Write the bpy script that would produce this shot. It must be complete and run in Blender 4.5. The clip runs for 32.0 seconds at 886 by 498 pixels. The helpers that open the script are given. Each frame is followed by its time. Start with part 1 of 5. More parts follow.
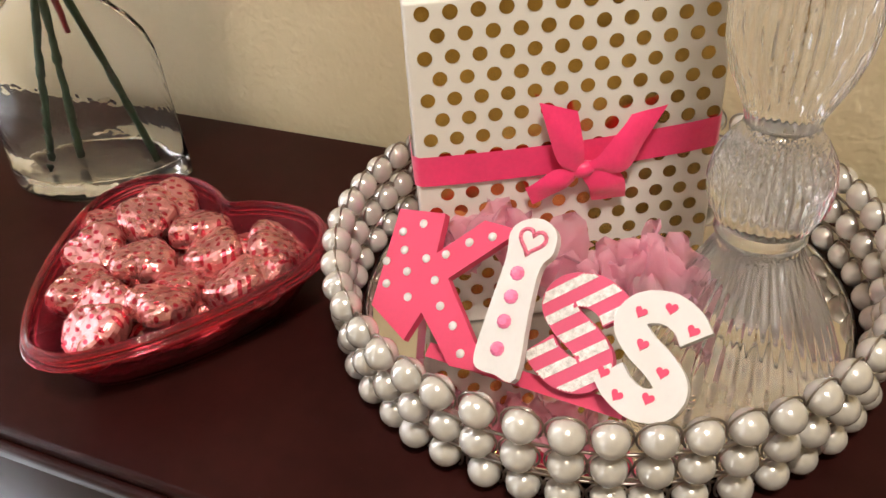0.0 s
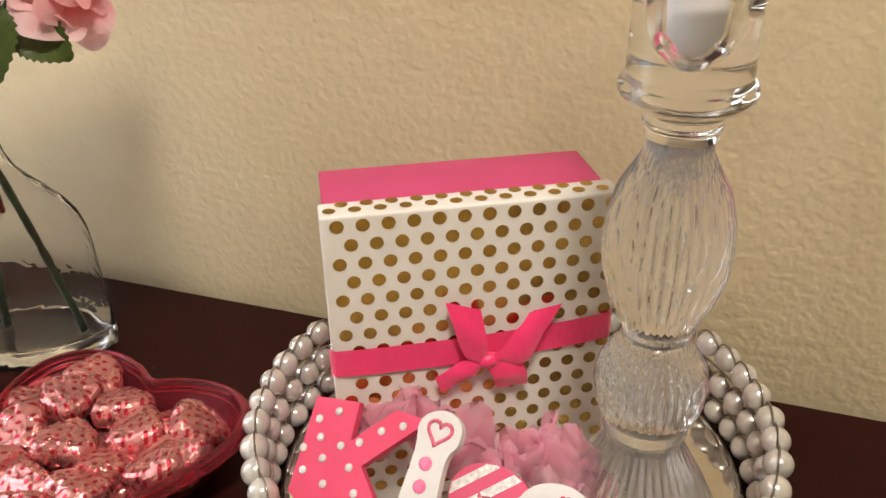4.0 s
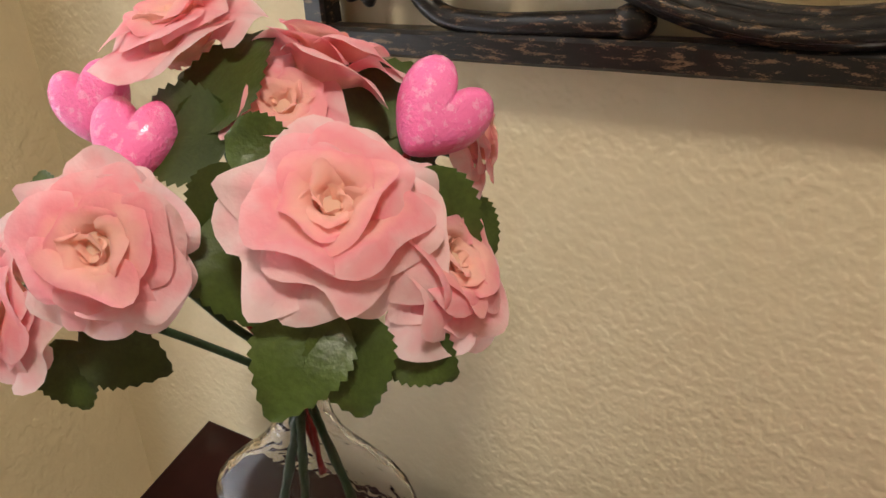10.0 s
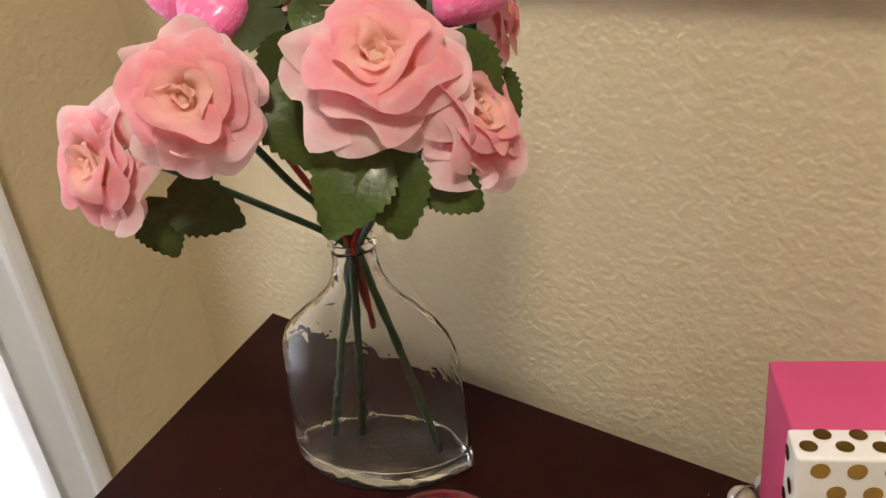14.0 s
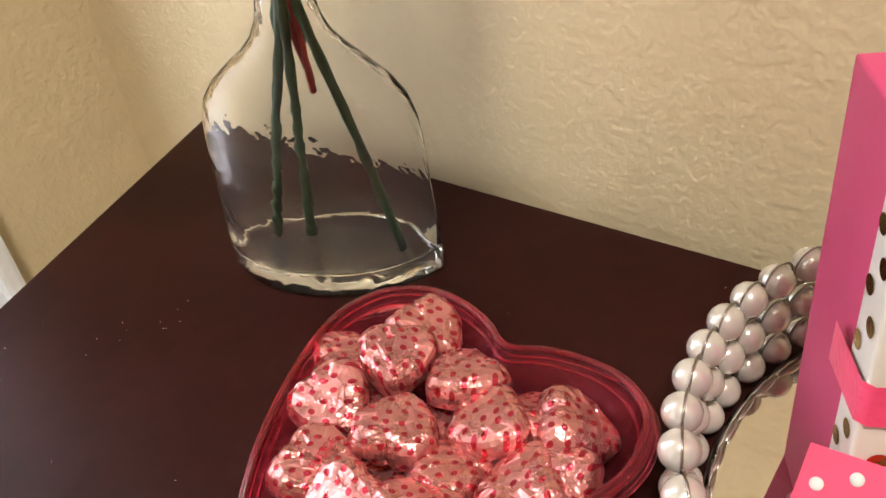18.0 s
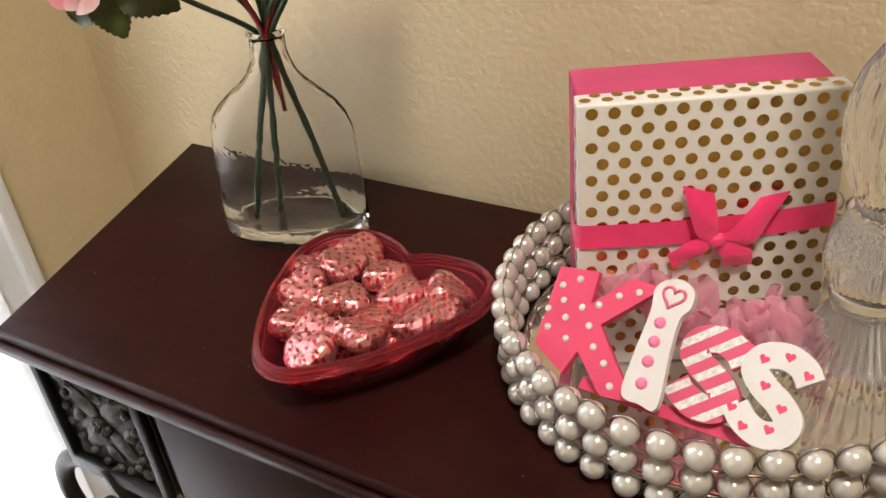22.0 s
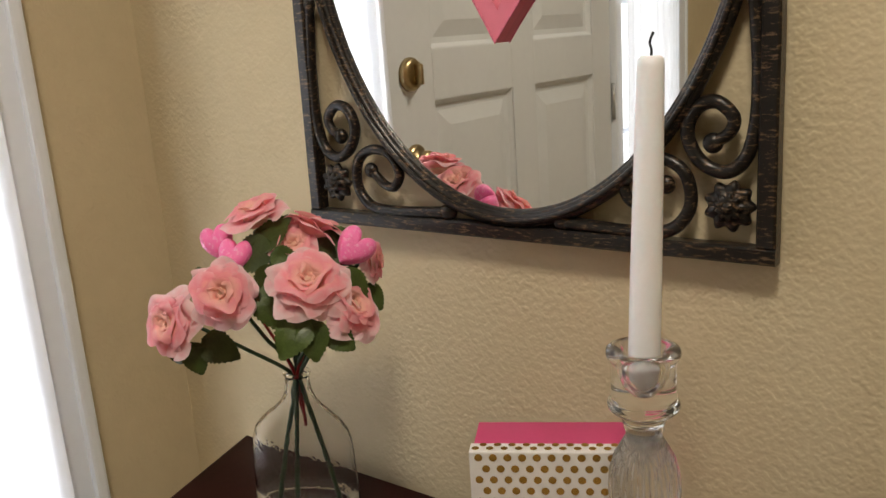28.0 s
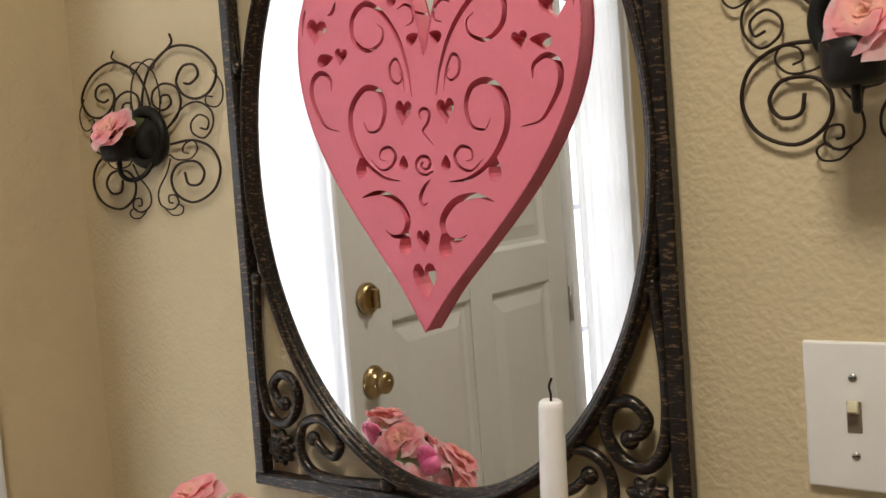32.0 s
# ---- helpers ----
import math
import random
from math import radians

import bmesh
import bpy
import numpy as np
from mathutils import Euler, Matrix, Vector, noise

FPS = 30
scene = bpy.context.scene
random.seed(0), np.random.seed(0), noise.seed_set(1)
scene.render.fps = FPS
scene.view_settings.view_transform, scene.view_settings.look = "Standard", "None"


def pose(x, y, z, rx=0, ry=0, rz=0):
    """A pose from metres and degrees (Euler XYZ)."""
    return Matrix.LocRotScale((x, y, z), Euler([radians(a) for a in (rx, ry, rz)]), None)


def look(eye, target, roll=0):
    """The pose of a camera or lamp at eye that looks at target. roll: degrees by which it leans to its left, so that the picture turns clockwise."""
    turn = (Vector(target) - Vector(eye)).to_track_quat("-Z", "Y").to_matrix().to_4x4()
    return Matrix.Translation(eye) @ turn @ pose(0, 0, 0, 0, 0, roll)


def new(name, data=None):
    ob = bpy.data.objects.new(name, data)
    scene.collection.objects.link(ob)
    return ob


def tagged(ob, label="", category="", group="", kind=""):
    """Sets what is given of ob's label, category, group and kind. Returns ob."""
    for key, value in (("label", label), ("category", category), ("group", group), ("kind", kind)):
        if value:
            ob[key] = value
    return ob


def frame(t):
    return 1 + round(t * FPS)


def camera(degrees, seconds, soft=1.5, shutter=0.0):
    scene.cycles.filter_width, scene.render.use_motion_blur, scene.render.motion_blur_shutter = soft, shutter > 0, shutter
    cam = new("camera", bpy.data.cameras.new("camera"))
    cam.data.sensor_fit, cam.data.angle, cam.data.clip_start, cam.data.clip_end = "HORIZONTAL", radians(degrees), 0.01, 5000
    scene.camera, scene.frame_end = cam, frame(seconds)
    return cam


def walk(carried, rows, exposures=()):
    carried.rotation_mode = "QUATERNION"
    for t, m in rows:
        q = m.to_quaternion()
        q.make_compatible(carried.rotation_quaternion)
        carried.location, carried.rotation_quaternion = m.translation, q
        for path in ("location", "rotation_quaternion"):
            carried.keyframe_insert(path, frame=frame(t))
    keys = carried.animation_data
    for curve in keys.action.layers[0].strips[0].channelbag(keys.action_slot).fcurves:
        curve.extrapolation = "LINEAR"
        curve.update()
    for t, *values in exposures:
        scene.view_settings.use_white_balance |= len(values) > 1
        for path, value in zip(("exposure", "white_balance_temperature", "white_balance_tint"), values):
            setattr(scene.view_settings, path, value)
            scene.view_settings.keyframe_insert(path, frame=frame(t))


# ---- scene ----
cam = camera(55.0, 32.0)
EXPOSE = [(0.0, 0.0), (1.0, -0.05), (2.5, -0.1), (6.0, -0.10), (8.0, -0.02), (9.0, -0.08), (11.0, -0.62), (13.0, -0.48), (15.0, -0.25), (17.0, 0.05), (19.0, 0.30), (20.0, 0.24), (22.0, -0.15), (24.5, -0.24), (28.0, -0.82), (30.0, -0.92), (31.0, -0.85), (32.0, -0.95)]
PATH = [
    (0, (0.132, -0.508, 1.072), (-0.542, 0.941, -0.131), -4.1),
    (0.5, (0.135, -0.512, 1.086), (-0.534, 0.97, -0.078), -3.3),
    (1, (0.139, -0.515, 1.098), (-0.526, 1.001, -0.025), -3.2),
    (1.5, (0.146, -0.513, 1.108), (-0.508, 1.034, 0.022), -2.9),
    (2, (0.15, -0.505, 1.108), (-0.477, 1.065, 0.04), -2.7),
    (2.5, (0.149, -0.493, 1.101), (-0.441, 1.081, 0.019), -2.6),
    (4.5, (0.147, -0.519, 1.131), (-0.440, 1.160, 0.222), -0.6),
    (5, (0.15, -0.528, 1.148), (-0.477, 1.167, 0.293), -0.7),
    (5.5, (0.146, -0.535, 1.161), (-0.511, 1.17, 0.347), -0.7),
    (6, (0.151, -0.534, 1.168), (-0.551, 1.172, 0.395), -0.9),
    (6.5, (0.155, -0.542, 1.171), (-0.584, 1.164, 0.433), -1.3),
    (7, (0.135, -0.54, 1.169), (-0.67, 1.136, 0.432), -1.4),
    (7.5, (0.106, -0.526, 1.162), (-0.75, 1.118, 0.409), -1.4),
    (8, (0.082, -0.489, 1.16), (-0.813, 1.123, 0.386), -1.8),
    (8.5, (0.056, -0.453, 1.165), (-0.877, 1.134, 0.385), -2.4),
    (9, (0.032, -0.421, 1.168), (-0.959, 1.126, 0.377), -3.6),
    (9.5, (0.009, -0.4, 1.168), (-1.02, 1.11, 0.356), -4.2),
    (10, (-0.013, -0.387, 1.17), (-1.081, 1.082, 0.332), -4.9),
    (10.5, (-0.029, -0.375, 1.184), (-1.12, 1.046, 0.295), -5.4),
    (11, (-0.047, -0.365, 1.197), (-1.177, 0.997, 0.265), -5.9),
    (11.5, (-0.054, -0.356, 1.195), (-1.206, 0.972, 0.242), -6.5),
    (12, (-0.043, -0.359, 1.193), (-1.2, 0.961, 0.234), -7.0),
    (12.5, (-0.03, -0.376, 1.186), (-1.173, 0.959, 0.23), -6.8),
    (13, (-0.015, -0.395, 1.175), (-1.155, 0.947, 0.227), -6.9),
    (13.5, (0.007, -0.413, 1.165), (-1.129, 0.928, 0.211), -7.1),
    (14, (0.037, -0.444, 1.153), (-1.113, 0.913, 0.238), -7.1),
    (14.5, (0.061, -0.475, 1.154), (-1.087, 0.89, 0.248), -6.8),
    (15, (0.079, -0.505, 1.151), (-1.032, 0.894, 0.252), -6.2),
    (17.5, (0.016, -0.402, 1.074), (-1.017, 0.867, -0.076), -9.4),
    (18, (-0.004, -0.397, 1.053), (-1.031, 0.841, -0.136), -8.0),
    (18.5, (-0.013, -0.394, 1.046), (-1.023, 0.795, -0.205), -8.6),
    (19, (-0.018, -0.398, 1.039), (-1.016, 0.77, -0.241), -8.1),
    (19.5, (-0.018, -0.407, 1.04), (-1.026, 0.744, -0.247), -8.5),
    (20, (0.008, -0.428, 1.048), (-1.008, 0.742, -0.216), -9.1),
    (20.5, (0.042, -0.473, 1.079), (-0.916, 0.762, -0.169), -8.0),
    (21, (0.074, -0.509, 1.1), (-0.861, 0.801, -0.087), -7.5),
    (21.5, (0.11, -0.554, 1.117), (-0.812, 0.815, -0.013), -6.7),
    (22, (0.14, -0.592, 1.127), (-0.78, 0.82, 0.051), -6.0),
    (22.5, (0.161, -0.619, 1.141), (-0.748, 0.826, 0.098), -5.5),
    (23, (0.185, -0.627, 1.147), (-0.727, 0.838, 0.136), -5.3),
    (23.5, (0.22, -0.639, 1.157), (-0.712, 0.833, 0.174), -5.0),
    (24, (0.252, -0.666, 1.171), (-0.731, 0.798, 0.228), -5.0),
    (24.5, (0.27, -0.702, 1.192), (-0.765, 0.762, 0.306), -4.8),
    (26.5, (0.37, -0.715, 1.23), (-0.802, 0.773, 0.589), -3.9),
    (27, (0.366, -0.724, 1.248), (-0.806, 0.785, 0.659), -4.0),
    (27.5, (0.363, -0.722, 1.263), (-0.815, 0.801, 0.722), -3.8),
    (28, (0.358, -0.714, 1.274), (-0.82, 0.826, 0.789), -4.0),
    (28.5, (0.366, -0.709, 1.297), (-0.817, 0.84, 0.853), -4.4),
    (29, (0.374, -0.708, 1.317), (-0.791, 0.869, 0.923), -4.0),
    (29.5, (0.381, -0.699, 1.334), (-0.768, 0.902, 0.99), -4.1),
    (30, (0.389, -0.69, 1.348), (-0.759, 0.921, 1.053), -4.3),
    (30.5, (0.396, -0.688, 1.361), (-0.753, 0.93, 1.11), -4.1),
    (31, (0.398, -0.697, 1.372), (-0.751, 0.928, 1.171), -3.8),
    (31.5, (0.405, -0.702, 1.388), (-0.747, 0.924, 1.229), -4.0),
    (32, (0.411, -0.698, 1.395), (-0.738, 0.935, 1.275), -4.5),
]
walk(cam, [(t, look(eye, target, roll)) for t, eye, target, roll in PATH], EXPOSE)

# ---- light ----
world = bpy.data.worlds.new("world")
scene.world = world
world.use_nodes = True
wn = world.node_tree.nodes
sky = wn.new("ShaderNodeTexSky")
sky.sky_type = "NISHITA"
sky.sun_disc = False
sky.sun_elevation, sky.sun_rotation = radians(42), radians(250)
world.node_tree.links.new(sky.outputs[0], wn["Background"].inputs["Color"])
wn["Background"].inputs["Strength"].default_value = 0.12
sun = new("sun", bpy.data.lights.new("sun", "SUN"))
sun.data.energy, sun.data.angle, sun.data.color = 0.7, radians(0.6), (1.0, 0.95, 0.88)
sun.matrix_world = look((-6, -3, 6), (0, 0, 0))


def area_lamp(name, eye, target, sx, sy, watts, colour):
    data = bpy.data.lights.new(name, "AREA")
    data.shape, data.size, data.size_y, data.energy, data.color = "RECTANGLE", sx, sy, watts, colour
    ob = new(name, data)
    ob.matrix_world = look(eye, target)
    return ob


DAY = (0.93, 0.96, 1.0)
area_lamp("daylight_sidelight_near", (-0.80, -0.365, 1.15), (0.5, -0.365, 1.15), 0.29, 1.9, 19, DAY)
area_lamp("daylight_sidelight_far", (-0.80, -1.74, 1.15), (0.5, -1.74, 1.15), 0.36, 1.9, 10, DAY)
area_lamp("ceiling_lamp_light", (0.40, -0.90, 2.48), (0.40, -0.90, 0), 0.30, 0.30, 34, (1.0, 0.90, 0.75))

# ---- materials ----
def mat(name, colour, rough=0.5, metal=0.0, var=0.12, scale=30.0, bump=0.0, bump_scale=None, coat=0.0, sheen=0.0,
        second=None, cover=0.5, trans=0.0, ior=1.45, alpha=1.0, sss=0.0, rough_var=0.0, detail=6.0, spec=0.5, per_object=0.0):
    """A principled surface whose colour and gloss vary at a coarse and a fine scale."""
    m = bpy.data.materials.new(name)
    m.use_nodes = True
    nt = m.node_tree
    n, l = nt.nodes, nt.links
    p = n["Principled BSDF"]
    tc = n.new("ShaderNodeTexCoord")
    coarse = n.new("ShaderNodeTexNoise")
    coarse.inputs["Scale"].default_value, coarse.inputs["Detail"].default_value = scale, detail
    fine = n.new("ShaderNodeTexNoise")
    fine.inputs["Scale"].default_value, fine.inputs["Detail"].default_value = scale * 9, 4
    l.new(tc.outputs["Object"], coarse.inputs["Vector"])
    l.new(tc.outputs["Object"], fine.inputs["Vector"])
    add = n.new("ShaderNodeMath")
    add.operation = "MULTIPLY_ADD"
    l.new(fine.outputs["Fac"], add.inputs[0])
    add.inputs[1].default_value = 0.5
    l.new(coarse.outputs["Fac"], add.inputs[2])
    ramp = n.new("ShaderNodeValToRGB")
    e = ramp.color_ramp.elements
    dark = [c * (1 - var) for c in colour]
    lite = [min(1.0, c * (1 + var)) for c in colour]
    if second:
        e[0].position, e[1].position = 0.55 + cover * 0.4, 0.62 + cover * 0.4
        e[0].color, e[1].color = (*colour, 1), (*second, 1)
    else:
        e[0].position, e[1].position = 0.5, 1.0
        e[0].color, e[1].color = (*dark, 1), (*lite, 1)
    l.new(add.outputs[0], ramp.inputs["Fac"])
    out = ramp.outputs["Color"]
    if per_object:
        info = n.new("ShaderNodeObjectInfo")
        hsv = n.new("ShaderNodeHueSaturation")
        mr = n.new("ShaderNodeMapRange")
        mr.inputs["To Min"].default_value, mr.inputs["To Max"].default_value = 1 - per_object, 1 + per_object
        l.new(info.outputs["Random"], mr.inputs["Value"])
        l.new(mr.outputs[0], hsv.inputs["Value"])
        l.new(out, hsv.inputs["Color"])
        out = hsv.outputs["Color"]
    l.new(out, p.inputs["Base Color"])
    if rough_var:
        mr2 = n.new("ShaderNodeMapRange")
        mr2.inputs["From Min"].default_value, mr2.inputs["From Max"].default_value = 0.3, 0.7
        mr2.inputs["To Min"].default_value, mr2.inputs["To Max"].default_value = max(0, rough - rough_var), min(1, rough + rough_var)
        l.new(coarse.outputs["Fac"], mr2.inputs["Value"])
        l.new(mr2.outputs[0], p.inputs["Roughness"])
    else:
        p.inputs["Roughness"].default_value = rough
    p.inputs["Metallic"].default_value = metal
    p.inputs["Coat Weight"].default_value = coat
    p.inputs["Coat Roughness"].default_value = 0.12
    p.inputs["Sheen Weight"].default_value = sheen
    p.inputs["Transmission Weight"].default_value = trans
    p.inputs["IOR"].default_value = ior
    p.inputs["Alpha"].default_value = alpha
    p.inputs["Specular IOR Level"].default_value = spec
    if sss:
        p.inputs["Subsurface Weight"].default_value = sss
        p.inputs["Subsurface Radius"].default_value = (0.004, 0.002, 0.002)
    if bump:
        b = n.new("ShaderNodeBump")
        b.inputs["Strength"].default_value, b.inputs["Distance"].default_value = 1.0, bump
        if bump_scale:
            bn = n.new("ShaderNodeTexNoise")
            bn.inputs["Scale"].default_value, bn.inputs["Detail"].default_value = bump_scale, 3
            l.new(tc.outputs["Object"], bn.inputs["Vector"])
            l.new(bn.outputs["Fac"], b.inputs["Height"])
        else:
            l.new(add.outputs[0], b.inputs["Height"])
        l.new(b.outputs[0], p.inputs["Normal"])
    return m


def plaster(name, colour):
    """Knock-down plaster: flattened lumps a centimetre across over fine grit, painted."""
    m = mat(name, colour, rough=0.85, var=0.05, scale=4.0, spec=0.2)
    n, l = m.node_tree.nodes, m.node_tree.links
    tc = n["Texture Coordinate"]
    big = n.new("ShaderNodeTexNoise")
    big.inputs["Scale"].default_value, big.inputs["Detail"].default_value, big.inputs["Distortion"].default_value = 150, 1.0, 0.0
    l.new(tc.outputs["Object"], big.inputs["Vector"])
    flat = n.new("ShaderNodeMapRange")
    flat.interpolation_type = "SMOOTHSTEP"
    flat.inputs["From Min"].default_value, flat.inputs["From Max"].default_value = 0.30, 0.70
    l.new(big.outputs["Fac"], flat.inputs["Value"])
    grit = n.new("ShaderNodeTexNoise")
    grit.inputs["Scale"].default_value, grit.inputs["Detail"].default_value = 420, 2
    l.new(tc.outputs["Object"], grit.inputs["Vector"])
    s = n.new("ShaderNodeMath")
    s.operation = "MULTIPLY_ADD"
    l.new(grit.outputs["Fac"], s.inputs[0])
    s.inputs[1].default_value = 0.08
    l.new(flat.outputs[0], s.inputs[2])
    b = n.new("ShaderNodeBump")
    b.inputs["Strength"].default_value, b.inputs["Distance"].default_value = 1.0, 0.00042
    l.new(s.outputs[0], b.inputs["Height"])
    l.new(b.outputs[0], n["Principled BSDF"].inputs["Normal"])
    return m


def dotted(name, base, dots, scale, radius, rough, metal, bump):
    """Crinkled foil printed with small dots."""
    m = mat(name, base, rough=rough, metal=metal, var=0.1, scale=90, bump=bump, bump_scale=150, rough_var=0.1)
    n, l = m.node_tree.nodes, m.node_tree.links
    tc = n["Texture Coordinate"]
    v, turn = n.new("ShaderNodeTexVoronoi"), n.new("ShaderNodeMapping")
    v.voronoi_dimensions = "2D"
    v.inputs["Scale"].default_value, v.inputs["Randomness"].default_value = scale, 0.35
    turn.inputs["Rotation"].default_value = (radians(-62), radians(28), 0)
    l.new(tc.outputs["Object"], turn.inputs["Vector"])
    l.new(turn.outputs[0], v.inputs["Vector"])
    less = n.new("ShaderNodeMath")
    less.operation = "LESS_THAN"
    less.inputs[1].default_value = radius
    l.new(v.outputs["Distance"], less.inputs[0])
    mix = n.new("ShaderNodeMix")
    mix.data_type = "RGBA"
    l.new(less.outputs[0], mix.inputs["Factor"])
    l.new(n["Color Ramp"].outputs["Color"], mix.inputs[6])
    mix.inputs[7].default_value = (*dots, 1)
    l.new(mix.outputs[2], n["Principled BSDF"].inputs["Base Color"])
    return m


def glass(name, colour, ior=1.47, rough=0.0, bump=0.0, bump_scale=60, haze=0.0):
    m = bpy.data.materials.new(name)
    m.use_nodes = True
    n, l = m.node_tree.nodes, m.node_tree.links
    p = n["Principled BSDF"]
    p.inputs["Base Color"].default_value = (*colour, 1)
    p.inputs["IOR"].default_value, p.inputs["Roughness"].default_value = ior, rough
    p.inputs["Transmission Weight"].default_value = 1.0 - haze
    if bump:
        tc, no, b = n.new("ShaderNodeTexCoord"), n.new("ShaderNodeTexNoise"), n.new("ShaderNodeBump")
        no.inputs["Scale"].default_value, no.inputs["Detail"].default_value = bump_scale, 1.5
        b.inputs["Distance"].default_value = bump
        l.new(tc.outputs["Object"], no.inputs["Vector"])
        l.new(no.outputs["Fac"], b.inputs["Height"])
        l.new(b.outputs[0], p.inputs["Normal"])
    return m


def sheer(name, colour, through_part, translucent=0.5):
    """Thin cloth: partly open weave, partly cloth that lets light through."""
    m = bpy.data.materials.new(name)
    m.use_nodes = True
    n, l = m.node_tree.nodes, m.node_tree.links
    p = n["Principled BSDF"]
    p.inputs["Base Color"].default_value, p.inputs["Roughness"].default_value = (*colour, 1), 0.9
    tl, tr, m1, m2 = n.new("ShaderNodeBsdfTranslucent"), n.new("ShaderNodeBsdfTransparent"), n.new("ShaderNodeMixShader"), n.new("ShaderNodeMixShader")
    tl.inputs["Color"].default_value = (*colour, 1)
    m1.inputs[0].default_value, m2.inputs[0].default_value = translucent, through_part
    tc, no, mr = n.new("ShaderNodeTexCoord"), n.new("ShaderNodeTexNoise"), n.new("ShaderNodeMapRange")
    no.inputs["Scale"].default_value = 40
    mr.inputs["To Min"].default_value, mr.inputs["To Max"].default_value = through_part * 0.6, min(1, through_part * 1.4)
    l.new(tc.outputs["Object"], no.inputs["Vector"])
    l.new(no.outputs["Fac"], mr.inputs["Value"])
    l.new(mr.outputs[0], m2.inputs[0])
    l.new(p.outputs[0], m1.inputs[1])
    l.new(tl.outputs[0], m1.inputs[2])
    l.new(m1.outputs[0], m2.inputs[1])
    l.new(tr.outputs[0], m2.inputs[2])
    l.new(m2.outputs[0], n["Material Output"].inputs["Surface"])
    return m


def petal_material(name, tip, heart):
    """Dyed cloth petal: peach near the flower's axis, pink outward, a paler worn rim; light passes through a little."""
    m = mat(name, tip, rough=0.85, var=0.10, scale=60, sheen=0.3, per_object=0.12, bump=0.0010, bump_scale=190)
    n, l = m.node_tree.nodes, m.node_tree.links
    at = n.new("ShaderNodeAttribute")
    at.attribute_name = "reach"
    rp = n.new("ShaderNodeValToRGB")
    e = rp.color_ramp.elements
    e[0].position, e[0].color = 0.0, (*heart, 1)
    e[1].position, e[1].color = 0.92, (0.96, 0.72, 0.73, 1)
    mid = e.new(0.56)
    mid.color = (*tip, 1)
    inner = e.new(0.30)
    inner.color = (1.0, 0.56, 0.49, 1)
    blot = n.new("ShaderNodeTexNoise")
    blot.inputs["Scale"].default_value, blot.inputs["Detail"].default_value = 95, 2
    l.new(n["Texture Coordinate"].outputs["Object"], blot.inputs["Vector"])
    shift = n.new("ShaderNodeMath")
    shift.operation = "MULTIPLY_ADD"
    l.new(blot.outputs["Fac"], shift.inputs[0])
    shift.inputs[1].default_value = 0.55
    l.new(at.outputs["Fac"], shift.inputs[2])
    back_ = n.new("ShaderNodeMath")
    back_.operation = "SUBTRACT"
    l.new(shift.outputs[0], back_.inputs[0])
    back_.inputs[1].default_value = 0.26
    l.new(back_.outputs[0], rp.inputs["Fac"])
    mix = n.new("ShaderNodeMix")
    mix.data_type, mix.blend_type = "RGBA", "MULTIPLY"
    mix.inputs["Factor"].default_value = 0.12
    l.new(rp.outputs["Color"], mix.inputs[6])
    l.new(n["Hue/Saturation/Value"].outputs["Color"], mix.inputs[7])
    gain = n.new("ShaderNodeGamma")
    gain.inputs["Gamma"].default_value = 0.80
    l.new(mix.outputs[2], gain.inputs["Color"])
    l.new(gain.outputs[0], n["Principled BSDF"].inputs["Base Color"])
    tl, ms = n.new("ShaderNodeBsdfTranslucent"), n.new("ShaderNodeMixShader")
    l.new(gain.outputs[0], tl.inputs["Color"])
    ms.inputs[0].default_value = 0.42
    l.new(n["Principled BSDF"].outputs[0], ms.inputs[1])
    l.new(tl.outputs[0], ms.inputs[2])
    l.new(ms.outputs[0], n["Material Output"].inputs["Surface"])
    return m


WALL = plaster("beige_plaster", (0.615, 0.52, 0.345))
CEIL = mat("ceiling_paint", (0.78, 0.74, 0.66), rough=0.9, var=0.04, scale=6)
# unseen floor: its pale colour is chosen to bounce light onto the walls
FLOOR = mat("pale_bounce_floor", (0.46, 0.39, 0.30), rough=0.35, var=0.15, scale=5)
# white paint with the blue of daylight worked into its base colour
TRIM = mat("white_trim_daylight_tint", (0.80, 0.84, 0.90), rough=0.35, var=0.03, scale=8, bump=0.0002)
DOORP = mat("door_paint", (0.68, 0.70, 0.71), rough=0.4, var=0.03, scale=6, bump=0.0002)
BRASS = mat("brass", (0.42, 0.32, 0.17), rough=0.3, metal=1.0, var=0.1, scale=60)
STEEL = mat("steel", (0.5, 0.5, 0.5), rough=0.3, metal=1.0)
CURTAIN = sheer("sheer_curtain", (0.84, 0.84, 0.86), 0.02, 0.40)
WOOD = mat("mahogany", (0.024, 0.0060, 0.0054), rough=0.36, var=0.28, scale=9, coat=0.0, rough_var=0.06, spec=0.08)
IRON = mat("black_iron", (0.018, 0.018, 0.018), rough=0.45, metal=0.6, var=0.3, scale=60, bump=0.0004, bump_scale=200)
COLLAR = mat("switch_slot", (0.20, 0.16, 0.11), rough=0.5, var=0.1)
IRONB = mat("pewter_relief", (0.045, 0.047, 0.047), rough=0.5, metal=0.6, var=0.5, scale=80, second=(0.12, 0.12, 0.112), cover=0.55)
FRAME = mat("distressed_iron", (0.011, 0.009, 0.008), rough=0.36, metal=0.35, scale=230, second=(0.15, 0.092, 0.052), cover=0.70, bump=0.0005, bump_scale=160, rough_var=0.08, coat=0.15)
stretch = FRAME.node_tree.nodes.new("ShaderNodeMapping")
stretch.inputs["Scale"].default_value = (0.45, 1.0, 1.7)
